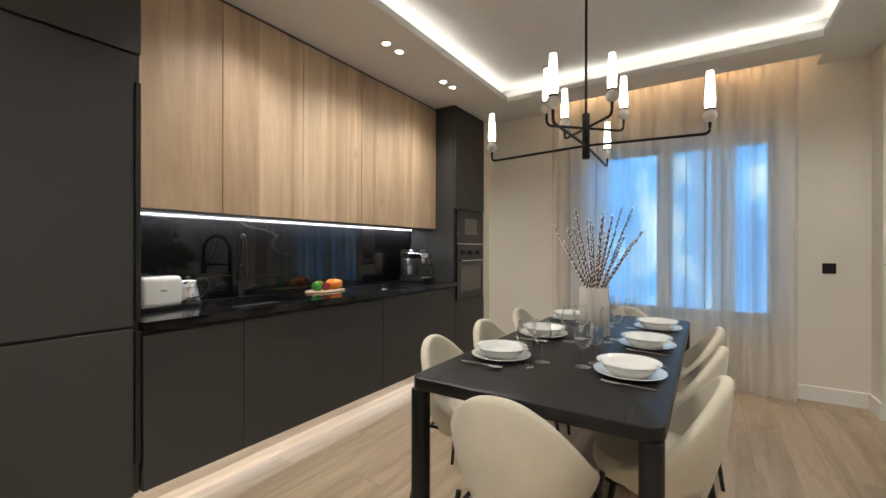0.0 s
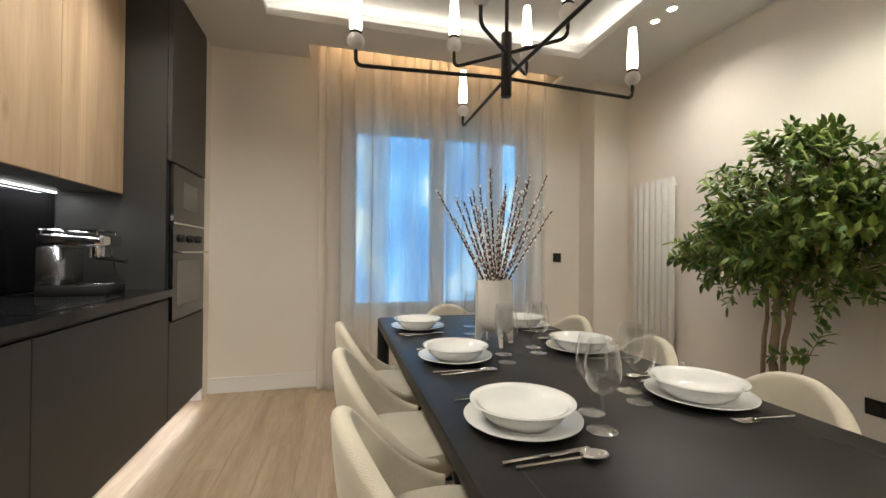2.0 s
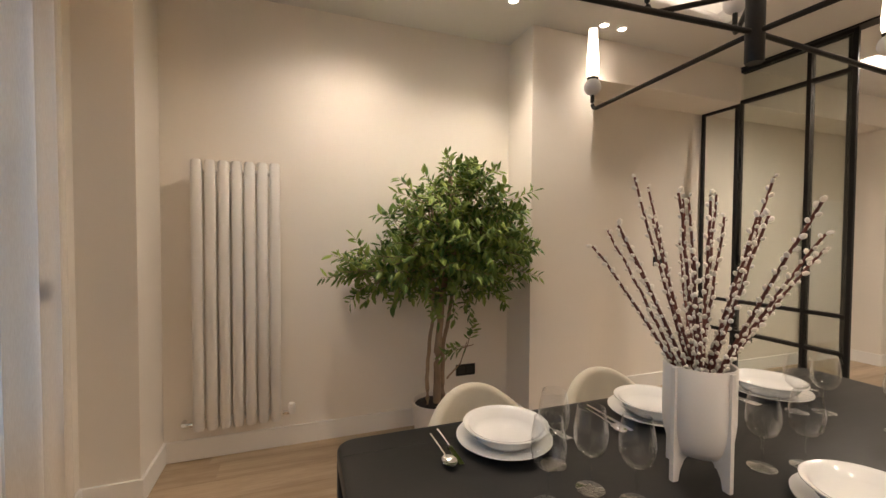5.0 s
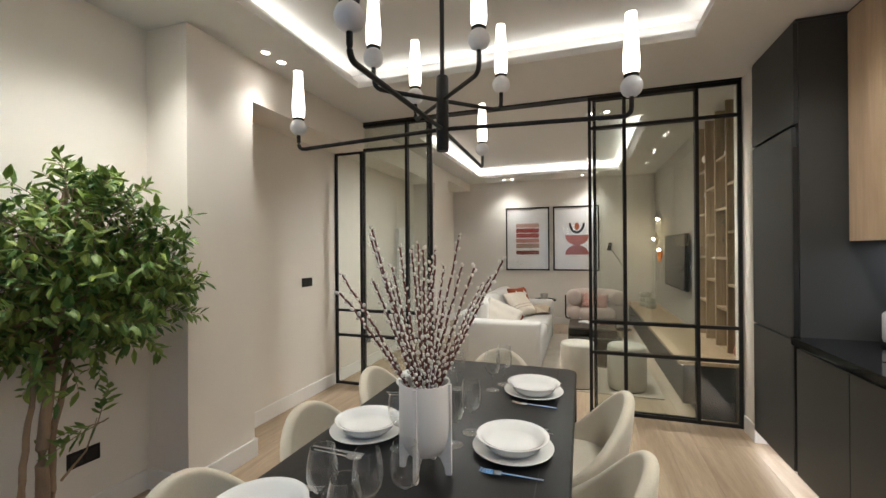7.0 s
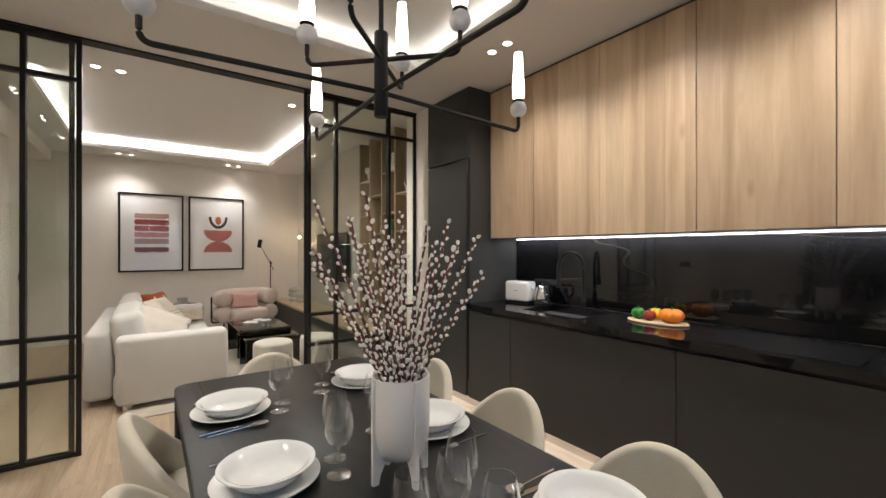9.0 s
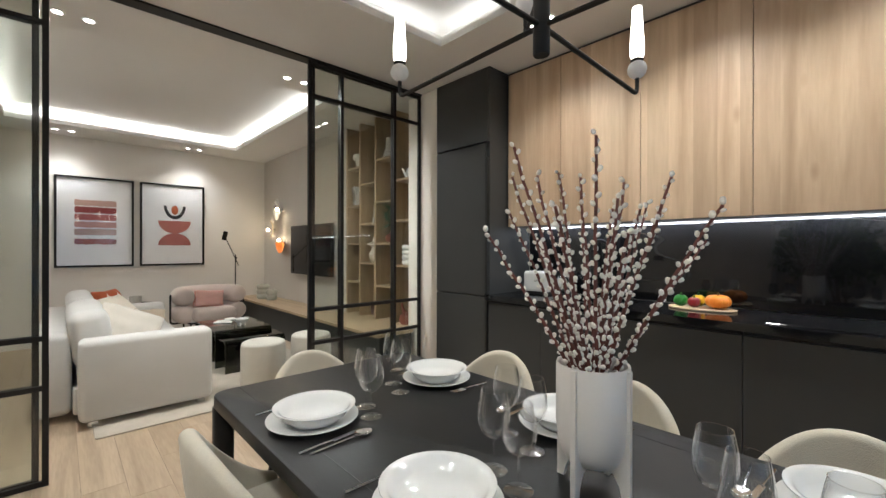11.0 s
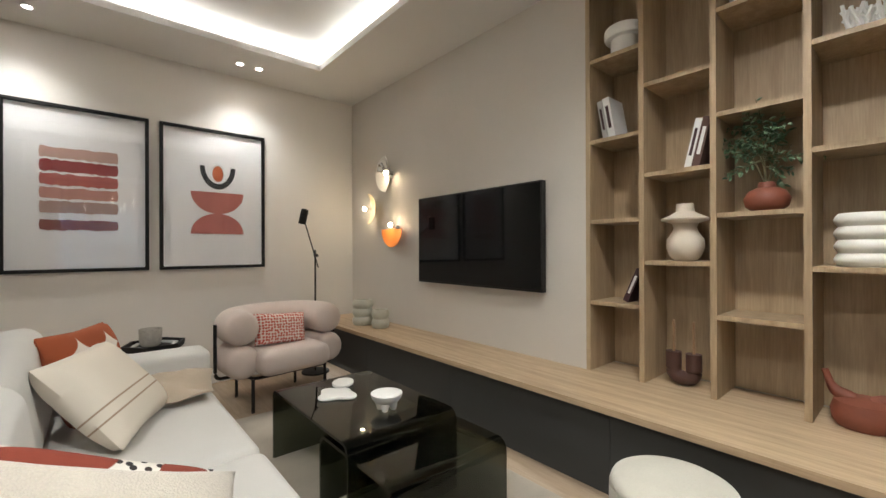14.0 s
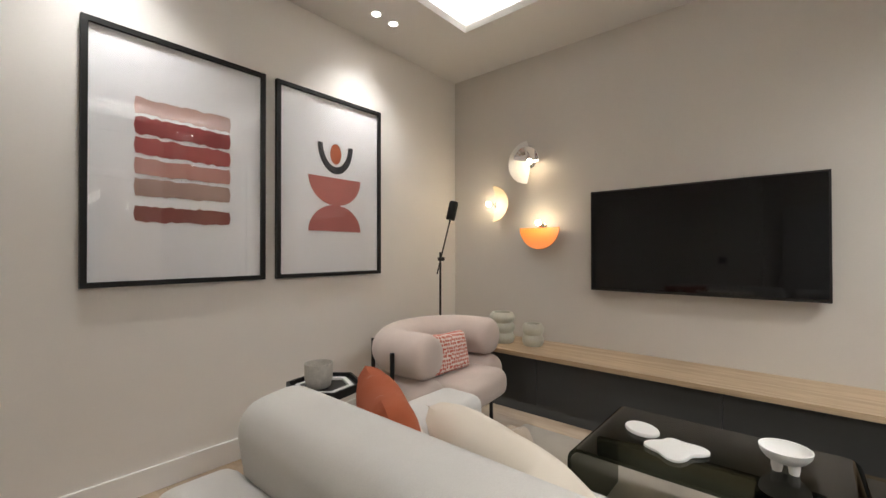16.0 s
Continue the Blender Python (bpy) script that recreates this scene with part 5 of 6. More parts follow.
part("lever", boxes((0.14, 0.162, -0.02, 0.02, 0.12, 0.135), bevel=0.004), M["white"], toaster)
part("badge", boxes((-0.022, 0.022, -0.0765, -0.0748, 0.10, 0.107)), M["steel"], toaster, "small grey maker's bar", smooth=False)
kettle = thing("kettle", "polished steel electric kettle with black handle", "kettle", "", pose(0.125, 1.325, WZ, 0, 0, 60) @ Matrix.Scale(0.9, 4))
part("base", lathe([(0.001, 0.0), (0.085, 0.0), (0.087, 0.008), (0.082, 0.02), (0.001, 0.02)], 32), M["black_metal"], kettle)
part("body", lathe([(0.001, 0.021), (0.078, 0.021), (0.083, 0.035), (0.080, 0.08), (0.068, 0.14), (0.058, 0.165), (0.04, 0.176), (0.001, 0.18)], 40), M["chrome"], kettle)
part("lid_knob", lathe([(0.001, 0.18), (0.012, 0.18), (0.014, 0.19), (0.008, 0.197), (0.001, 0.198)], 16), M["black_metal"], kettle)
part("handle", tube(bend([(0.055, 0, 0.165), (0.115, 0, 0.175), (0.128, 0, 0.09), (0.082, 0, 0.05)], 0.035), 0.012, 10), M["black_metal"], kettle, "black handle")
part("spout", tube([(-0.058, 0, 0.135), (-0.088, 0, 0.155), (-0.098, 0, 0.17)], 0.018, 10, 0.009), M["chrome"], kettle)
tap = thing("kitchen_tap", "matt black kitchen tap with tall arched spring hose", "tap")
part("base", lathe([(0.001, WZ), (0.026, WZ), (0.026, WZ + 0.01), (0.018, WZ + 0.016), (0.018, WZ + 0.11), (0.014, WZ + 0.115), (0.001, WZ + 0.115)], 20, 0.085, 1.70), M["black_metal"], tap)
part("spout", tube(bend([(0.085, 1.70, WZ + 0.1), (0.085, 1.70, WZ + 0.33)] + [(0.085 + 0.095 * (1 - math.cos(math.pi * i / 12)), 1.70 - 0.045 * (1 - math.cos(math.pi * i / 12)), WZ + 0.33 + 0.115 * math.sin(math.pi * i / 12)) for i in range(1, 13)] + [(0.275, 1.61, WZ + 0.25)], 0.02, 4), 0.0125, 12), M["black_metal"], tap)
part("spray_head", lathe([(0.001, WZ + 0.17), (0.018, WZ + 0.17), (0.020, WZ + 0.18), (0.015, WZ + 0.255), (0.001, WZ + 0.256)], 16, 0.275, 1.61), M["black_metal"], tap)
part("holder", tube([(0.085, 1.70, WZ + 0.235), (0.275, 1.61, WZ + 0.235)], 0.007, 8), M["black_metal"], tap)
part("lever", tube([(0.085, 1.70, WZ + 0.06), (0.14, 1.75, WZ + 0.075)], 0.006, 8), M["black_metal"], tap)
BXC, BYC = 0.225, 2.345
solid("serving_board", grid_mesh([[(BXC + 0.11 * s * math.cos(a), BYC + 0.19 * s * math.sin(a), WZ + z) for a in [2 * math.pi * i / 40 for i in range(40)]] for z, s in ((0.0, 0.96), (0.004, 1.0), (0.010, 1.0), (0.013, 0.97))], close_u=True, caps=True),
              oak("pale_board_wood", (0.50, 0.36, 0.20), (0.66, 0.50, 0.32), along=(20, 2, 20)), "oval pale wooden serving board with vegetables", "serving board")


def lobed(cx, cy, z, r, h, lobes, depth, dent=0.12, n=40):
    rows = []
    for j in range(13):
        t = math.pi * j / 12
        rr, zz = math.sin(t) ** 0.8, -math.cos(t)
        row = []
        for i in range(n):
            a = 2 * math.pi * i / n
            k = 1 - depth * (0.5 + 0.5 * math.cos(lobes * a)) ** 3 * math.sin(t)
            row.append((cx + max(r * rr * k, 0.0005) * math.cos(a), cy + max(r * rr * k, 0.0005) * math.sin(a), z + h / 2 * (1 + zz) - (dent * h * max(0, 1 - (rr / 0.45) ** 2) if zz > 0 else 0)))
        rows.append(row)
    return grid_mesh(rows, close_u=True, caps=True)


def veg(name, label, x, y, r, h, lobes, depth, color, stem):
    t = thing(name, label, name.replace("_", " "))
    part("flesh", lobed(x, y, WZ + 0.0135, r, h, lobes, depth), surface("glossy_" + name, color, 0.28, vary=0.15, coarse=18, fine=90, bump=0.02), t)
    part("stalk", tube([(x, y, WZ + 0.0135 + h * 0.82), (x + 0.004, y + 0.003, WZ + 0.0135 + h + 0.012)], 0.006, 8, 0.004), surface("green_stalk", stem, 0.6), t)


veg("bell_pepper", "glossy green bell pepper on the serving board", 0.250, 2.235, 0.042, 0.075, 4, 0.16, (0.03, 0.22, 0.03), (0.05, 0.16, 0.03))
veg("bell_pepper", "glossy red bell pepper on the serving board", 0.262, 2.315, 0.038, 0.066, 4, 0.14, (0.24, 0.012, 0.02), (0.05, 0.16, 0.03))
veg("bell_pepper", "glossy yellow bell pepper on the serving board", 0.178, 2.315, 0.040, 0.075, 4, 0.16, (0.75, 0.46, 0.02), (0.05, 0.16, 0.03))
veg("pumpkin", "small orange pumpkin on the serving board", 0.225, 2.435, 0.072, 0.088, 10, 0.10, (0.80, 0.24, 0.025), (0.25, 0.17, 0.07))
coffee = thing("espresso_machine", "chrome espresso machine with portafilter", "espresso machine", "", pose(0.27, 3.53, WZ, 0, 0, 0))
part("base", boxes((-0.14, 0.17, -0.10, 0.10, 0.0, 0.05), bevel=0.006), M["black_metal"], coffee)
part("drip_tray", boxes((0.03, 0.165, -0.085, 0.085, 0.051, 0.06), bevel=0.002), M["chrome"], coffee)
part("tank", boxes((-0.14, -0.03, -0.10, 0.10, 0.051, 0.25), bevel=0.01), M["steel"], coffee)
part("head", boxes((-0.14, 0.15, -0.10, 0.10, 0.251, 0.315), bevel=0.014, segments=3), M["chrome"], coffee)
part("group_head", lathe([(0.001, 0.195), (0.032, 0.195), (0.034, 0.21), (0.034, 0.25), (0.001, 0.25)], 24, 0.08, 0.0), M["chrome"], coffee)
part("portafilter", tube([(0.08, 0.0, 0.19), (0.17, -0.03, 0.185), (0.235, -0.05, 0.178)], 0.011, 10, 0.014), M["black_metal"], coffee)
part("steam_wand", tube(bend([(0.10, 0.075, 0.25), (0.12, 0.085, 0.16), (0.13, 0.09, 0.09)], 0.02), 0.005, 8), M["chrome"], coffee)
part("cup_rail", tube(bend([(-0.13, -0.09, 0.335), (0.14, -0.09, 0.335), (0.14, 0.09, 0.335), (-0.13, 0.09, 0.335)], 0.02), 0.004, 8), M["chrome"], coffee)
for x, y in ((-0.12, -0.09), (0.12, -0.09), (-0.12, 0.09), (0.12, 0.09)):
    part("rail_post", tube([(x, y, 0.312), (x, y, 0.335)], 0.003, 6), M["chrome"], coffee)

# ---- flat radiator in the recess ----
flat = thing("panel_radiator", "tall flat white panel radiator in the recess", "radiator")
part("panel", boxes((4.285, 4.305, -2.02, -1.44, 0.225, 1.77), bevel=0.006), M["radiator"], flat)
part("panel_back", boxes((4.325, 4.34, -2.01, -1.45, 0.235, 1.76), bevel=0.004), M["radiator"], flat)
for z in (0.40, 1.60):
    part("bracket", boxes((4.3055, RECESS - 0.001, -1.80, -1.66, z - 0.02, z + 0.02)), M["radiator"], flat, smooth=False)
plate_box("wall_socket", "small grey wall socket low in the recess", "socket", pose(RECESS, -0.72, 0.33, 0, 0, 90), 0.085, 0.085, 1)

# ---- armchair ----
arm = thing("armchair", "pale pink boucle armchair with rolled back on black metal legs", "armchair", "", pose(1.60, -3.66, 0.0, 0, 0, 6) @ Matrix.Scale(1.05, 4))


def roll(z, r, w, d, front, squash=1.0, n=30):
    """A stuffed roll bent in a U that opens to +y, with rounded ends."""
    path = []
    for i in range(n + 1):
        a = math.pi + math.pi * i / n
        path.append(Vector((w * math.cos(a), d * math.sin(a), z)))
    path = [Vector((-w, front, z)), Vector((-w, front * 0.5, z))] + path + [Vector((w, front * 0.5, z)), Vector((w, front, z))]
    rows, m = [], len(path)
    ends = ((0.0, 0.04), (0.003, 0.35), (0.010, 0.60), (0.022, 0.80), (0.040, 0.92), (0.060, 0.98), (0.083, 1.0))
    first_, last = path[0], path[-1]
    ring = []
    for off, s in ends:
        ring.append((first_ + Vector((0, 0.085 - off, 0)), s))
    ring += [(p, 1.0) for p in path]
    for off, s in reversed(ends):
        ring.append((last + Vector((0, 0.085 - off, 0)), s))
    for i, (p, s) in enumerate(ring):
        a, b_ = ring[max(i - 1, 0)][0], ring[min(i + 1, len(ring) - 1)][0]
        dirn = (b_ - a).normalized()
        side = dirn.cross(Vector((0, 0, 1))).normalized()
        rows.append([p + side * r * s * math.cos(2 * math.pi * q / 20) + Vector((0, 0, r * s * squash * math.sin(2 * math.pi * q / 20))) for q in range(20)])
    return grid_mesh(rows, close_u=True, caps=True)


part("back_roll", roll(0.588, 0.122, 0.335, 0.25, 0.12, 1.0), M["armchair"], arm)
part("lower_roll", roll(0.355, 0.118, 0.335, 0.25, 0.14, 1.0), M["armchair"], arm)
part("seat", boxes((-0.27, 0.27, -0.22, 0.34, 0.255, 0.43), bevel=0.07, segments=5), M["armchair"], arm)
part("frame", tube(bend([(-0.28, 0.20, 0.235), (-0.28, -0.22, 0.235), (0.28, -0.22, 0.235), (0.28, 0.20, 0.235), (-0.28, 0.20, 0.235)], 0.06), 0.011, 8), M["black_metal"], arm)
for x, y in ((-0.28, 0.20), (0.28, 0.20), (-0.24, -0.22), (0.24, -0.22)):
    part("leg", tube([(x, y, 0.235), (x, y, 0.0)], 0.012, 8), M["black_metal"], arm)
for x, y in ((-0.467, 0.02), (0.467, 0.02), (-0.25, -0.325), (0.25, -0.325)):
    part("strap", tube(bend([(x * 0.6, y * 0.6, 0.235), (x, y, 0.235), (x, y, 0.62)], 0.05), 0.012, 8), M["black_metal"], arm, "black metal support strap")


def pattern_cloth(name, base, other, scale, kind):
    """Printed cushion cloth: discs, flakes, thin stripes, or dots with rust patches."""
    m, n, l, b = nodes_of(name)
    tc, mp = n.new("ShaderNodeTexCoord"), n.new("ShaderNodeMapping")
    mp.inputs["Scale"].default_value = (scale, scale, scale)
    l.new(tc.outputs["Object"], mp.inputs["Vector"])
    flat, axes = n.new("ShaderNodeCombineXYZ"), n.new("ShaderNodeSeparateXYZ")
    l.new(mp.outputs[0], axes.inputs[0])
    l.new(axes.outputs[0], flat.inputs[0])
    l.new(axes.outputs[2], flat.inputs[1])
    if kind == "stripe":
        wrap = n.new("ShaderNodeMath")
        wrap.operation = "FRACT"
        l.new(axes.outputs[2], wrap.inputs[0])
        out, lo, hi = wrap.outputs[0], 0.0, 1.0
    else:
        t = n.new("ShaderNodeTexVoronoi")
        t.voronoi_dimensions = "2D"
        t.inputs["Randomness"].default_value, lo, hi = {"disc": (0.0, 0.505, 0.52), "flake": (0.35, 0.36, 0.42), "dot": (0.8, 0.22, 0.27)}[kind]
        t.inputs["Scale"].default_value = 1.0
        out = t.outputs["Distance"]
        l.new(flat.outputs[0], t.inputs["Vector"])
    stops = [(lo, base), (hi, other)]
    if kind == "stripe":
        stops = [(0.0, other), (0.09, other), (0.095, base), (0.105, base), (0.11, other), (0.19, other), (0.195, base), (0.205, base), (0.21, other), (1.0, other)]
    r = ramp(n, stops)
    l.new(out, r.inputs[0])
    colour = r.outputs[0]
    if kind == "dot":
        patch, edge, over = n.new("ShaderNodeTexNoise"), n.new("ShaderNodeMapRange"), n.new("ShaderNodeMix")
        patch.inputs["Scale"].default_value, patch.inputs["Detail"].default_value = 0.17, 0.0
        l.new(flat.outputs[0], patch.inputs["Vector"])
        for i, value in enumerate((0.50, 0.51, 0.0, 1.0)):
            edge.inputs[i + 1].default_value = value
        l.new(patch.outputs[0], edge.inputs[0])
        over.data_type = "RGBA"
        over.inputs["B"].default_value = (0.24, 0.045, 0.025, 1)
        l.new(edge.outputs[0], over.inputs["Factor"])
        l.new(colour, over.inputs["A"])
        colour = over.outputs["Result"]
    l.new(colour, b.inputs["Base Color"])
    b.inputs["Roughness"].default_value = 0.9
    v, bp = n.new("ShaderNodeTexVoronoi"), n.new("ShaderNodeBump")
    v.inputs["Scale"].default_value = 400
    bp.inputs["Strength"].default_value, bp.inputs["Distance"].default_value = 0.3, 0.002
    l.new(tc.outputs["Object"], v.inputs["Vector"])
    l.new(v.outputs["Distance"], bp.inputs["Height"])
    l.new(bp.outputs[0], b.inputs["Normal"])
    return m


RUST = pattern_cloth("rust_disc_print", (0.36, 0.085, 0.03), (0.78, 0.72, 0.66), 5.4, "disc")
PINK = pattern_cloth("pink_flake_print", (0.56, 0.12, 0.08), (0.80, 0.69, 0.62), 44.0, "flake")
DOTS = pattern_cloth("black_dot_print", (0.03, 0.025, 0.025), (0.76, 0.72, 0.66), 30.0, "dot")
STRIPE = pattern_cloth("thin_brown_stripe", (0.36, 0.25, 0.17), (0.72, 0.65, 0.55), 2.2, "stripe")
CREAM = fabric("cream_slub_linen", (0.62, 0.565, 0.485), 240, bump=0.9)


def cushion(label, mat, w, h, d, m, seed, group="sofa cushions"):
    bm = pillow(w, h, d, 24, 0.42, seed)
    return solid("cushion", bm, mat, label, "cushion", group, m=m)


def leaning(centre, along, face):
    """The pose of a cushion whose width runs along and whose patterned side looks towards face."""
    y = Vector(face).normalized()
    x = Vector(along)
    x = (x - y * x.dot(y)).normalized()
    z = x.cross(y)
    m = Matrix((x, y, z)).transposed().to_4x4()
    m.translation = centre
    return m


cushion("pale pink cushion with red flake print on the armchair", PINK, 0.42, 0.25, 0.13, pose(1.61, -3.60, 0.565, 0, 0, 6) @ pose(0, 0, 0, 14, -4, 0), 2, "")
cushion("rust cushion printed with white diamonds, leaning in the sofa corner", RUST, 0.43, 0.43, 0.15, leaning((2.775, -2.80, 0.625), (0.545, 0.837, 0), (-0.80, 0.50, 0.36)), 3)
cushion("cream linen cushion with thin brown stripes on the sofa", STRIPE, 0.52, 0.42, 0.17, leaning((2.715, -2.43, 0.615), (0.22, 0.55, 0.01), (-0.71, 0.26, 0.65)) @ pose(0, 0, 0, 0, 180, 0), 4)
cushion("cream fringed cushion with a slubby weave on the sofa", CREAM, 0.47, 0.44, 0.17, leaning((2.775, -1.145, 0.60), (0.38, -0.02, 0.12), (-0.33, 0.76, 0.55)), 5)
cushion("white cushion with black dots and rust patches on the sofa", DOTS, 0.46, 0.42, 0.13, leaning((2.785, -1.335, 0.578), (0.38, -0.06, 0.12), (-0.30, 0.62, 0.72)), 6)

# throw lying crumpled on the seat along the far arm
rows = []
for j in range(33):
    v = j / 32
    row = []
    for i in range(25):
        u = i / 24
        x = 2.29 + 0.50 * v + 0.012 * math.sin(9 * u)
        y = -2.845 + (0.26 + 0.04 * math.sin(7 * v)) * u
        heap = 0.085 * math.sin(math.pi * min(1.0, 1.25 * (1 - u))) ** 2
        z = 0.452 + heap + 0.022 * (1 + math.sin(u * 19 + 5 * math.sin(2.6 * v))) * (1 - 0.5 * u) + 0.010 * (1 + noise.noise(Vector((u * 5, v * 7, 1))))
        row.append((x, y, z))
    rows.append(row)
tb = grid_mesh(rows)
bmesh.ops.solidify(tb, geom=list(tb.faces), thickness=0.012)
solid("throw_blanket", tb, fabric("beige_knit_throw", (0.50, 0.41, 0.31), 300, bump=0.5), "crumpled beige knitted throw on the sofa seat", "blanket")

# ---- side table with cup ----
SXC, SYC = 2.44, -3.69
side = thing("side_table", "small black hexagonal side table behind the sofa arm", "side table")


def hexagon(r, z0, z1, hole=0.0):
    pts = [(math.cos(radians(60 * k + 10)), math.sin(radians(60 * k + 10))) for k in range(6)]
    rows_ = [[(SXC + r * c, SYC + r * s, z0) for c, s in pts], [(SXC + r * c, SYC + r * s, z1) for c, s in pts]]
    if hole:
        rows_ += [[(SXC + hole * c, SYC + hole * s, z1) for c, s in pts], [(SXC + hole * c, SYC + hole * s, z0) for c, s in pts]]
        return grid_mesh(rows_, close_u=True, close_v=True)
    return grid_mesh(rows_, close_u=True, caps=True)


part("top", hexagon(0.185, 0.52, 0.535), M["black_metal"], side, smooth=False)
part("rim", hexagon(0.19, 0.5355, 0.56, 0.175), M["black_metal"], side, smooth=False)
part("column", tube([(SXC, SYC, 0.015), (SXC, SYC, 0.52)], 0.018, 12), M["black_metal"], side)
part("foot", hexagon(0.15, 0.0005, 0.014), M["black_metal"], side, smooth=False)
solid("hexagonal_tray", hexagon(0.145, 0.5355, 0.549, 0.122), M["china"], "white open hexagonal tray ring on the side table", "tray", smooth=False)
solid("ceramic_cup", lathe([(0.001, 0.5355), (0.045, 0.5355), (0.058, 0.545), (0.067, 0.585), (0.068, 0.655), (0.0645, 0.655), (0.062, 0.59), (0.04, 0.552), (0.001, 0.549)], 32, SXC + 0.02, SYC - 0.02), surface("speckled_grey_ceramic", (0.50, 0.47, 0.42), 0.5, vary=0.15, coarse=50, fine=200), "grey speckled ceramic cup inside a white tray ring", "cup")

# ---- floor lamp ----
fl = thing("floor_lamp", "slim black reading floor lamp with tilted cylinder head", "floor lamp")
LX, LY = 1.105, -4.09
part("base", lathe([(0.001, 0.0), (0.13, 0.0), (0.132, 0.006), (0.128, 0.014), (0.02, 0.018), (0.001, 0.018)], 36, LX, LY), M["black_metal"], fl)
part("pole", tube([(LX, LY, 0.017), (LX, LY, 1.20)], 0.0085, 10), M["black_metal"], fl)
part("arm", tube([(LX - 0.075, LY - 0.10, 1.02), (LX + 0.235, LY + 0.31, 1.47)], 0.006, 8), M["black_metal"], fl)
part("joint", tube([(LX - 0.005, LY - 0.02, 1.145), (LX - 0.005, LY + 0.03, 1.145)], 0.016, 12), M["black_metal"], fl)
hb = lathe([(0.001, -0.07), (0.028, -0.07), (0.032, -0.065), (0.032, 0.05), (0.026, 0.065), (0.001, 0.068)], 20)
hb.transform(pose(LX + 0.245, LY + 0.325, 1.495, -8, -10, 0))
part("head", hb, M["black_metal"], fl)

# ---- wall lamps ----


def half_disc(r, a0, a1, dish, n=24, t=0.004):
    """A dished half disc in the yz plane."""
    rows_ = []
    for k in range(7):
        q = r * k / 6
        rows_.append([(dish * (k / 6) ** 2, max(q, 0.002) * math.cos(radians(a0 + (a1 - a0) * i / n)), max(q, 0.002) * math.sin(radians(a0 + (a1 - a0) * i / n))) for i in range(n + 1)])
    bm = grid_mesh(rows_)
    bmesh.ops.solidify(bm, geom=list(bm.faces), thickness=t)
    return bm


BULB = glow("warm_bulb", (1.0, 0.78, 0.48), 75.0)
SHADES = {"white": surface("white_enamel_shade", (0.78, 0.76, 0.72), 0.35, bump=0), "cream": surface("cream_enamel_shade", (0.72, 0.58, 0.38), 0.4, bump=0), "orange": surface("orange_enamel_shade", (0.80, 0.26, 0.05), 0.4, bump=0)}


def sconce(color, y, z, r, a0, a1, bulb):
    top = thing("wall_lamp", "%s half-disc metal wall lamp with a bare lit bulb" % color, "wall lamp", "half-disc wall lamps", pose(TVWALL, y, z))
    by, bz = bulb
    sh = half_disc(r, a0, a1, 0.05)
    sh.transform(pose(0.035, 0, 0))
    part("shade", sh, SHADES[color], top)
    m = lathe([(0.001, 0.0), (0.035, 0.0), (0.035, 0.014), (0.001, 0.016)], 24)
    m.transform(pose(0.0005, 0, 0, 0, 90, 0))
    part("wall_plate", m, M["chrome"], top)
    part("stem", tube([(0.012, 0, 0), (0.07, by * 0.6, bz * 0.6)], 0.008, 10), M["chrome"], top)
    part("socket", tube([(0.07, by * 0.6, bz * 0.6), (0.085, by, bz)], 0.014, 12), M["chrome"], top)
    b = bmesh.new()
    bmesh.ops.create_uvsphere(b, u_segments=16, v_segments=10, radius=0.021, matrix=pose(0.10, by * 1.2, bz * 1.2))
    part("bulb", b, BULB, top, "lit round bulb")
    return top


s1 = sconce("white", -3.57, 1.93, 0.175, 90, 270, (0.025, 0.0))
dome = half_disc(0.115, -10, 170, 0.05)
dome.transform(pose(0.06, 0.0, 0.01))
part("reflector", dome, M["chrome"], s1, "small chrome half dome")
sconce("cream", -3.90, 1.615, 0.155, -90, 90, (-0.03, 0.0))
sconce("orange", -3.465, 1.395, 0.175, 180, 360, (0.0, 0.03))

# ---- things on the bench, the coffee table and the shelves ----
CELADON = surface("celadon_glaze", (0.50, 0.49, 0.41), 0.35, vary=0.1, coarse=12)
BZ = 0.4855


def rings(r, h, n, waist=0.82):
    """Profile of a pot made of stacked bulging rings."""
    prof = [(0.001, 0.0), (r * 0.7, 0.0)]
    for k in range(n):
        for j in range(7):
            t = math.pi * j / 6
            prof.append((r * (waist + (1 - waist) * math.sin(t)), h * (k + j / 6) / n))
    return prof + [(r * 0.68, h), (r * 0.66, h * 0.75), (0.001, h * 0.7)]


def turned(name, label, category, mat, prof, x, y, z, n=36, group="", squeeze=(1, 1)):
    return solid(name, lathe([(r * squeeze[0], z + h * squeeze[1]) for r, h in prof], n, x, y), mat, label, category, group)


turned("ringed_pot", "large pale green ringed ceramic pot on the bench", "pot", CELADON, rings(0.10, 0.235, 3), 0.80, -3.70, BZ)
turned("ringed_pot", "small pale green ringed ceramic pot on the bench", "pot", CELADON, rings(0.082, 0.165, 2), 0.76, -3.45, BZ)
CT = 0.4055


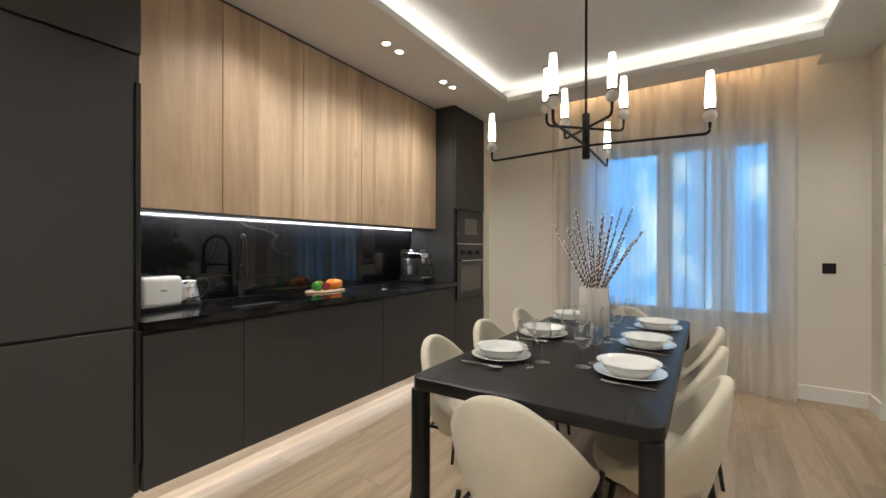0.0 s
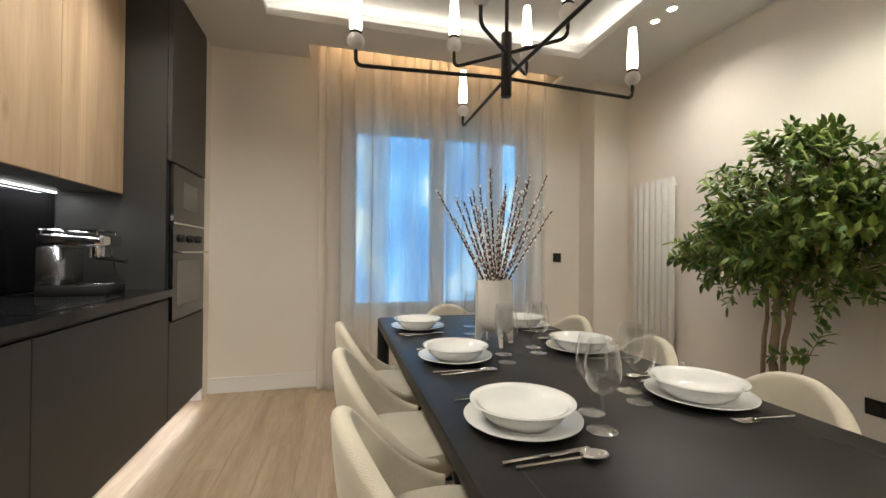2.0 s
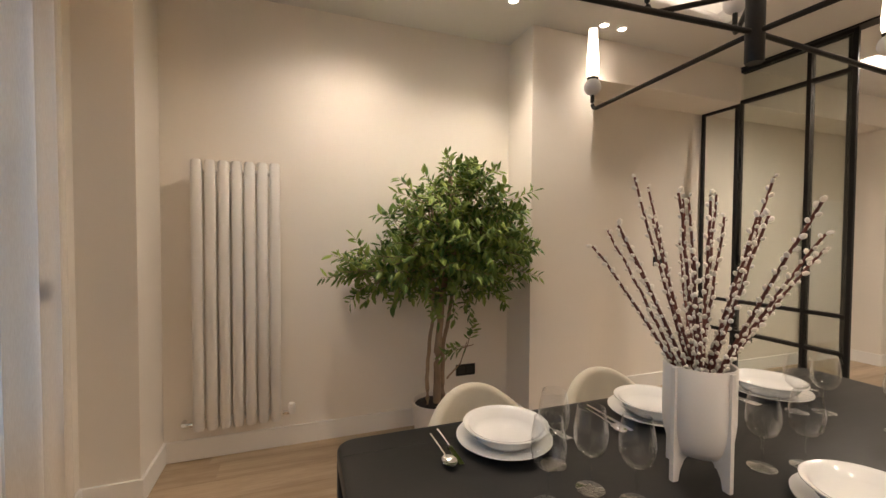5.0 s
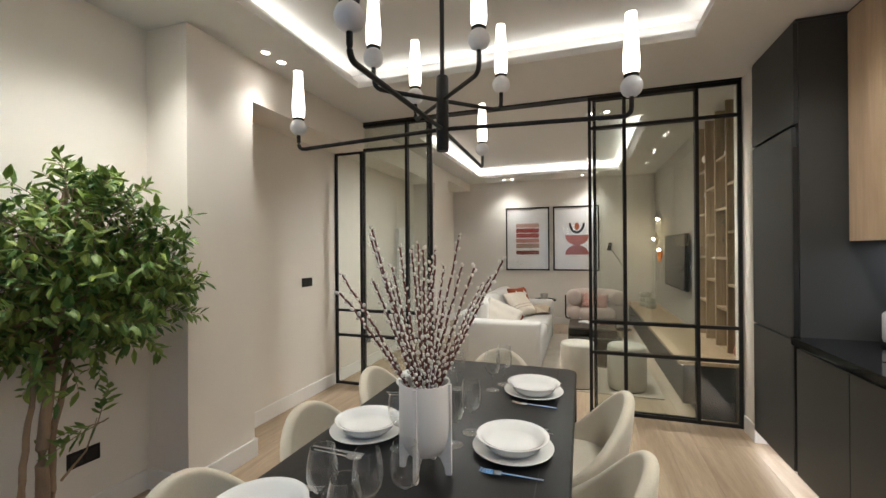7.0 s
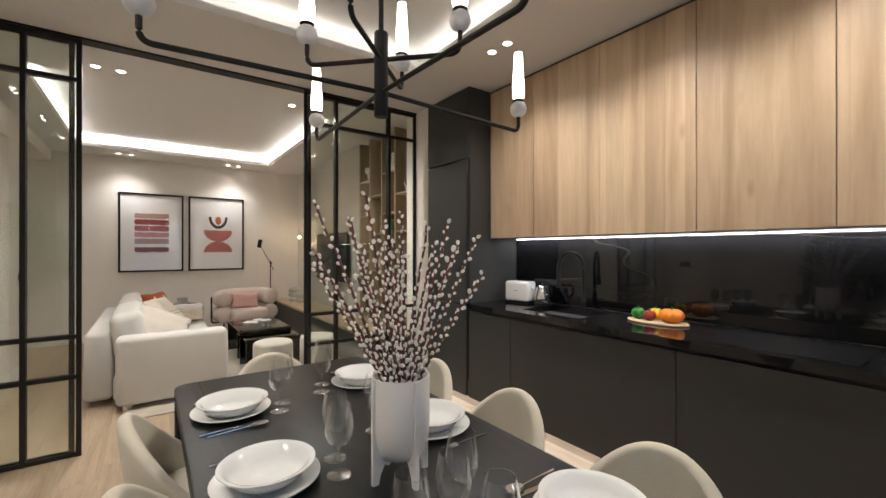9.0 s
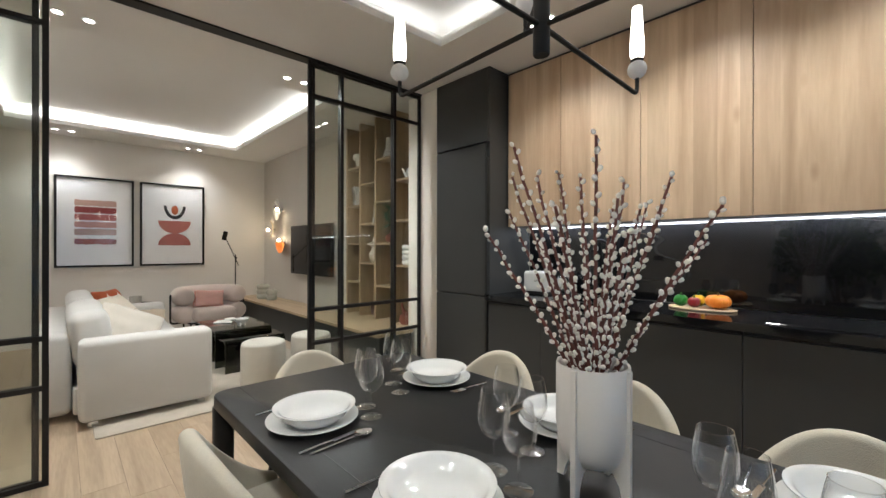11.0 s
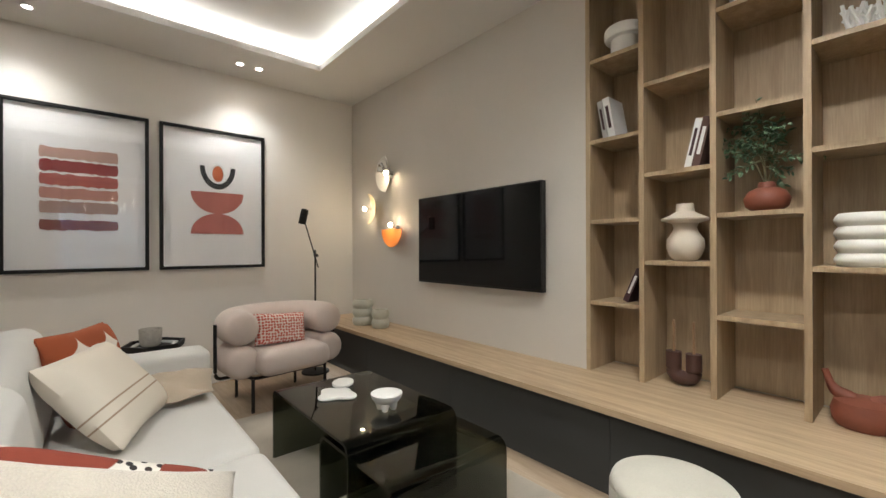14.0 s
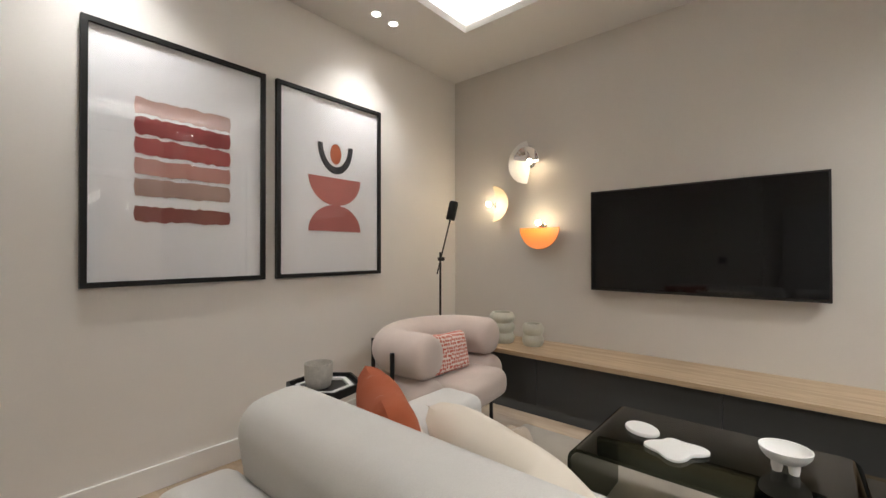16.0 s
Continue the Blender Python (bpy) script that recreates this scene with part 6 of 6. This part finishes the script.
def blob_tray(cx, cy, lobes, z, t=0.016):
    outl = []
    for i in range(60):
        a = 2 * math.pi * i / 60
        r = sum(w * math.exp(-((math.atan2(math.sin(a - c), math.cos(a - c))) / s) ** 2) for w, c, s in lobes) + 0.06
        outl.append((cx + r * math.cos(a), cy + r * math.sin(a)))
    return grid_mesh([[(cx + (x - cx) * s, cy + (y - cy) * s, z + h) for x, y in outl] for h, s in ((0.0, 0.94), (0.004, 1.0), (t - 0.004, 1.0), (t, 0.95))], close_u=True, caps=True)


PLASTER = surface("white_plaster", (0.80, 0.79, 0.76), 0.7, vary=0.03, fine=120)
solid("cloud_tray", blob_tray(1.745, -2.29, [(0.062, 0.1, 0.62), (0.055, 1.9, 0.6), (0.058, 5.1, 0.55), (0.02, 3.6, 0.5)], CT), PLASTER, "white cloud-shaped decorative tray on the glass table", "tray")
solid("cloud_tray", blob_tray(1.645, -2.445, [(0.018, 1.0, 0.9), (0.018, 4.0, 0.9)], CT), PLASTER, "small white cloud-shaped dish on the glass table", "tray")
fb = thing("footed_bowl", "small white ceramic bowl on four feet", "bowl")
FX, FY = 1.655, -1.957
part("bowl", lathe([(r, CT + z) for r, z in ((0.001, 0.028), (0.035, 0.029), (0.060, 0.042), (0.075, 0.062), (0.079, 0.080), (0.075, 0.080), (0.070, 0.064), (0.055, 0.050), (0.001, 0.040))], 36, FX, FY), PLASTER, fb)
for k in range(4):
    a = radians(45 + 90 * k)
    part("foot", lathe([(0.001, CT), (0.014, CT), (0.018, CT + 0.02), (0.018, CT + 0.038), (0.001, CT + 0.044)], 14, FX + 0.034 * math.cos(a), FY + 0.034 * math.sin(a)), PLASTER, fb)

TERRA = surface("terracotta", (0.22, 0.066, 0.038), 0.6, vary=0.15, coarse=14)
BROWN = surface("dark_brown_ceramic", (0.075, 0.035, 0.028), 0.5, vary=0.15, coarse=14)
IVORY = surface("ivory_ceramic", (0.66, 0.58, 0.48), 0.6, vary=0.05, coarse=14)
BOOKS = {"white": surface("white_book_cloth", (0.74, 0.73, 0.71), 0.7), "grey": surface("grey_book_cloth", (0.42, 0.40, 0.38), 0.7), "plum": surface("dark_plum_book_cloth", (0.05, 0.018, 0.022), 0.6), "brown": surface("brown_book_cloth", (0.10, 0.05, 0.04), 0.6)}
PAGES = surface("book_pages", (0.70, 0.65, 0.56), 0.9, vary=0.1, fine=300)


def book(color, label, x, y, z, w, h, d, tilt):
    """An upright book with its spine towards the room, leaning by tilt degrees."""
    m = pose(x, y, z) @ pose(0, 0, 0, tilt, 0, 0)
    top = thing("book", label, "book", "books on the shelves", m)
    y0, y1 = (-w, 0) if tilt < 0 else (0, w)
    part("cover", boxes((-d, 0.0, y0, y0 + 0.003, 0.0, h), (-d, 0.0, y1 - 0.003, y1, 0.0, h), (-0.003, 0.001, y0, y1, 0.0, h)), BOOKS[color], top, smooth=False)
    part("pages", boxes((-d + 0.004, -0.0035, y0 + 0.0035, y1 - 0.0035, 0.004, h - 0.004)), PAGES, top, smooth=False)
    dark = color in ("plum", "brown")
    part("spine_print", boxes((0.0012, 0.002, (y0 + y1) / 2 - w * 0.22, (y0 + y1) / 2 + w * 0.22, h * 0.25, h * 0.8)), BOOKS["white" if dark else "plum"], top, "lettering bar on the spine", smooth=False)


turned("collared_pot", "white ceramic pot with a broad collar", "pot", PLASTER, [(0.001, 0), (0.075, 0), (0.08, 0.01), (0.08, 0.10), (0.11, 0.104), (0.115, 0.115), (0.115, 0.155), (0.108, 0.165), (0.08, 0.165), (0.078, 0.10), (0.001, 0.08)], 0.42, -1.33, 2.3055)
book("grey", "grey book leaning on the shelf", 0.49, -1.43, 1.8355, 0.03, 0.235, 0.17, 10)
book("white", "white book leaning on the shelf", 0.49, -1.396, 1.8355, 0.04, 0.245, 0.17, 10)
book("plum", "dark book leaning on the shelf", 0.47, -1.30, 0.8955, 0.03, 0.20, 0.15, -23)
book("white", "white book leaning against the shelf side", 0.49, -0.972, 1.6025, 0.03, 0.245, 0.17, -13)
book("brown", "brown book leaning against the shelf side", 0.49, -0.934, 1.6025, 0.035, 0.245, 0.17, -13)
turned("brimmed_vase", "ivory ceramic vase with a wide brim", "vase", IVORY, [(0.001, 0), (0.05, 0), (0.075, 0.02), (0.092, 0.06), (0.090, 0.095), (0.062, 0.13), (0.055, 0.15), (0.065, 0.168), (0.118, 0.182), (0.12, 0.188), (0.075, 0.205), (0.045, 0.22), (0.042, 0.255), (0.038, 0.255), (0.036, 0.2), (0.001, 0.19)], 0.42, -1.02, 1.1355, squeeze=(0.95, 1.16))
ch = thing("candle_holder", "dark brown U-shaped ceramic candle holder with two thin candles", "candle holder")
part("body", tube(bend([(0.42, -1.078, BZ + 0.17), (0.42, -1.078, BZ + 0.038), (0.42, -0.982, BZ + 0.038), (0.42, -0.982, BZ + 0.17)], 0.045, 10), 0.037, 16), BROWN, ch)
for y in (-1.078, -0.982):
    part("candle", tube([(0.42, y, BZ + 0.15), (0.42, y, BZ + 0.335)], 0.008, 10, 0.006), surface("tan_wax", (0.36, 0.22, 0.12), 0.5), ch)
turned("ribbed_vase", "white ribbed bottle vase", "vase", PLASTER, [(0.001, 0), (0.07, 0), (0.085, 0.015), (0.07, 0.04), (0.075, 0.06), (0.06, 0.08), (0.062, 0.10), (0.045, 0.12), (0.045, 0.24), (0.04, 0.24), (0.001, 0.2)], 0.42, -0.745, 2.3305)
turned("round_pot", "plain beige ceramic pot on a shelf", "pot", IVORY, [(0.001, 0), (0.06, 0), (0.072, 0.02), (0.075, 0.15), (0.065, 0.20), (0.06, 0.20), (0.001, 0.17)], 0.40, -0.61, 2.3305)
pl = thing("potted_plant", "green sprigs in a round terracotta pot", "plant")
part("pot", lathe([(r, 1.3665 + z) for r, z in ((0.001, 0), (0.05, 0), (0.08, 0.025), (0.088, 0.06), (0.07, 0.095), (0.035, 0.11), (0.03, 0.135), (0.026, 0.135), (0.001, 0.11))], 32, 0.42, -0.68), TERRA, pl)
sp, tw = foliage([((0.42, -0.68, 1.63), (0.055, 0.070, 0.09), 22, 0.0), ((0.42, -0.70, 1.72), (0.05, 0.07, 0.06), 8, 0.0)], 9, 0.030, 17, 0.60, 0.34)
sp.materials.append(leaf_material("sprig_leaf", (0.045, 0.10, 0.05), (0.16, 0.25, 0.14)))
lv = new("leaves", sp)
lv.parent = pl
for k in range(7):
    a = k * 0.9
    join(tw, tube([(0.42, -0.68, 1.48), (0.42 + 0.03 * math.cos(a), -0.68 + 0.04 * math.sin(a), 1.58), (0.42 + 0.06 * math.cos(a), -0.68 + 0.09 * math.sin(a), 1.66)], 0.003, 5, 0.0015))
part("stalk_cluster", tw, surface("sprig_stalk", (0.10, 0.09, 0.04), 0.7), pl)
rnd = random.Random(31)
cor = bmesh.new()
for k in range(34):
    a, b_ = rnd.uniform(0, 6.28), rnd.uniform(0.15, 1.1)
    base = Vector((0.42 + rnd.uniform(-0.03, 0.03), -0.355 + rnd.uniform(-0.05, 0.05), 2.056))
    tip = base + Vector((0.06 * math.cos(a) * b_, 0.085 * math.sin(a) * b_, rnd.uniform(0.05, 0.14)))
    mid = base.lerp(tip, 0.55) + Vector((rnd.uniform(-1, 1), rnd.uniform(-1, 1), 0)) * 0.012
    tube([base, mid, tip], 0.010, 7, 0.006, bm=cor)
    tube([mid, mid + Vector((rnd.uniform(-0.03, 0.03), rnd.uniform(-0.03, 0.03), 0.03))], 0.007, 6, 0.005, bm=cor)
solid("coral", cor, PLASTER, "branching white coral ornament on a shelf", "ornament")
turned("ringed_bowl", "white ceramic vessel of four stacked rings", "vessel", surface("white_glaze", (0.76, 0.74, 0.68), 0.3, vary=0.03), rings(0.105, 0.215, 4, 0.86), 0.41, -0.355, 1.1245)
tf = thing("terracotta_vessel", "terracotta vessel with two curled horns", "vessel")
part("body", lathe([(r, BZ + z) for r, z in ((0.001, 0), (0.08, 0), (0.095, 0.02), (0.10, 0.06), (0.088, 0.10), (0.06, 0.115), (0.001, 0.118))], 32, 0.44, -0.37), TERRA, tf)
for s in (-1, 1):
    part("horn", tube(bend([(0.44, -0.37 + 0.03 * s, BZ + 0.10), (0.44, -0.37 + 0.09 * s, BZ + 0.13), (0.44, -0.37 + 0.115 * s, BZ + 0.21)], 0.05, 8), 0.03, 12, 0.012), TERRA, tf)

# ---- floor planks ----
floor_ob = bpy.data.objects["floor"]
PW = 0.19
LENGTHS = (1.25, 1.45, 1.65, 1.85)
PLANKS = [mesh_of("plank", boxes((0.0007, PW - 0.0007, 0.0007, n - 0.0007, -0.012, 0.0)), M["oak_floor"]) for n in LENGTHS]
rnd = random.Random(77)
for k in range(25):
    x, y, skip = -0.12 + k * PW, -4.55, rnd.uniform(0.0, 1.2)
    while y < 4.74:
        c = rnd.randrange(4)
        run = min(max(LENGTHS[c] - skip, 0.25), 4.75 - y)
        ob = new("plank", PLANKS[c])
        ob.parent = floor_ob
        ob.location = (x, y, 0.0)
        ob.scale = (1.0, run / LENGTHS[c], 1.0)
        y, skip = y + run, 0.0
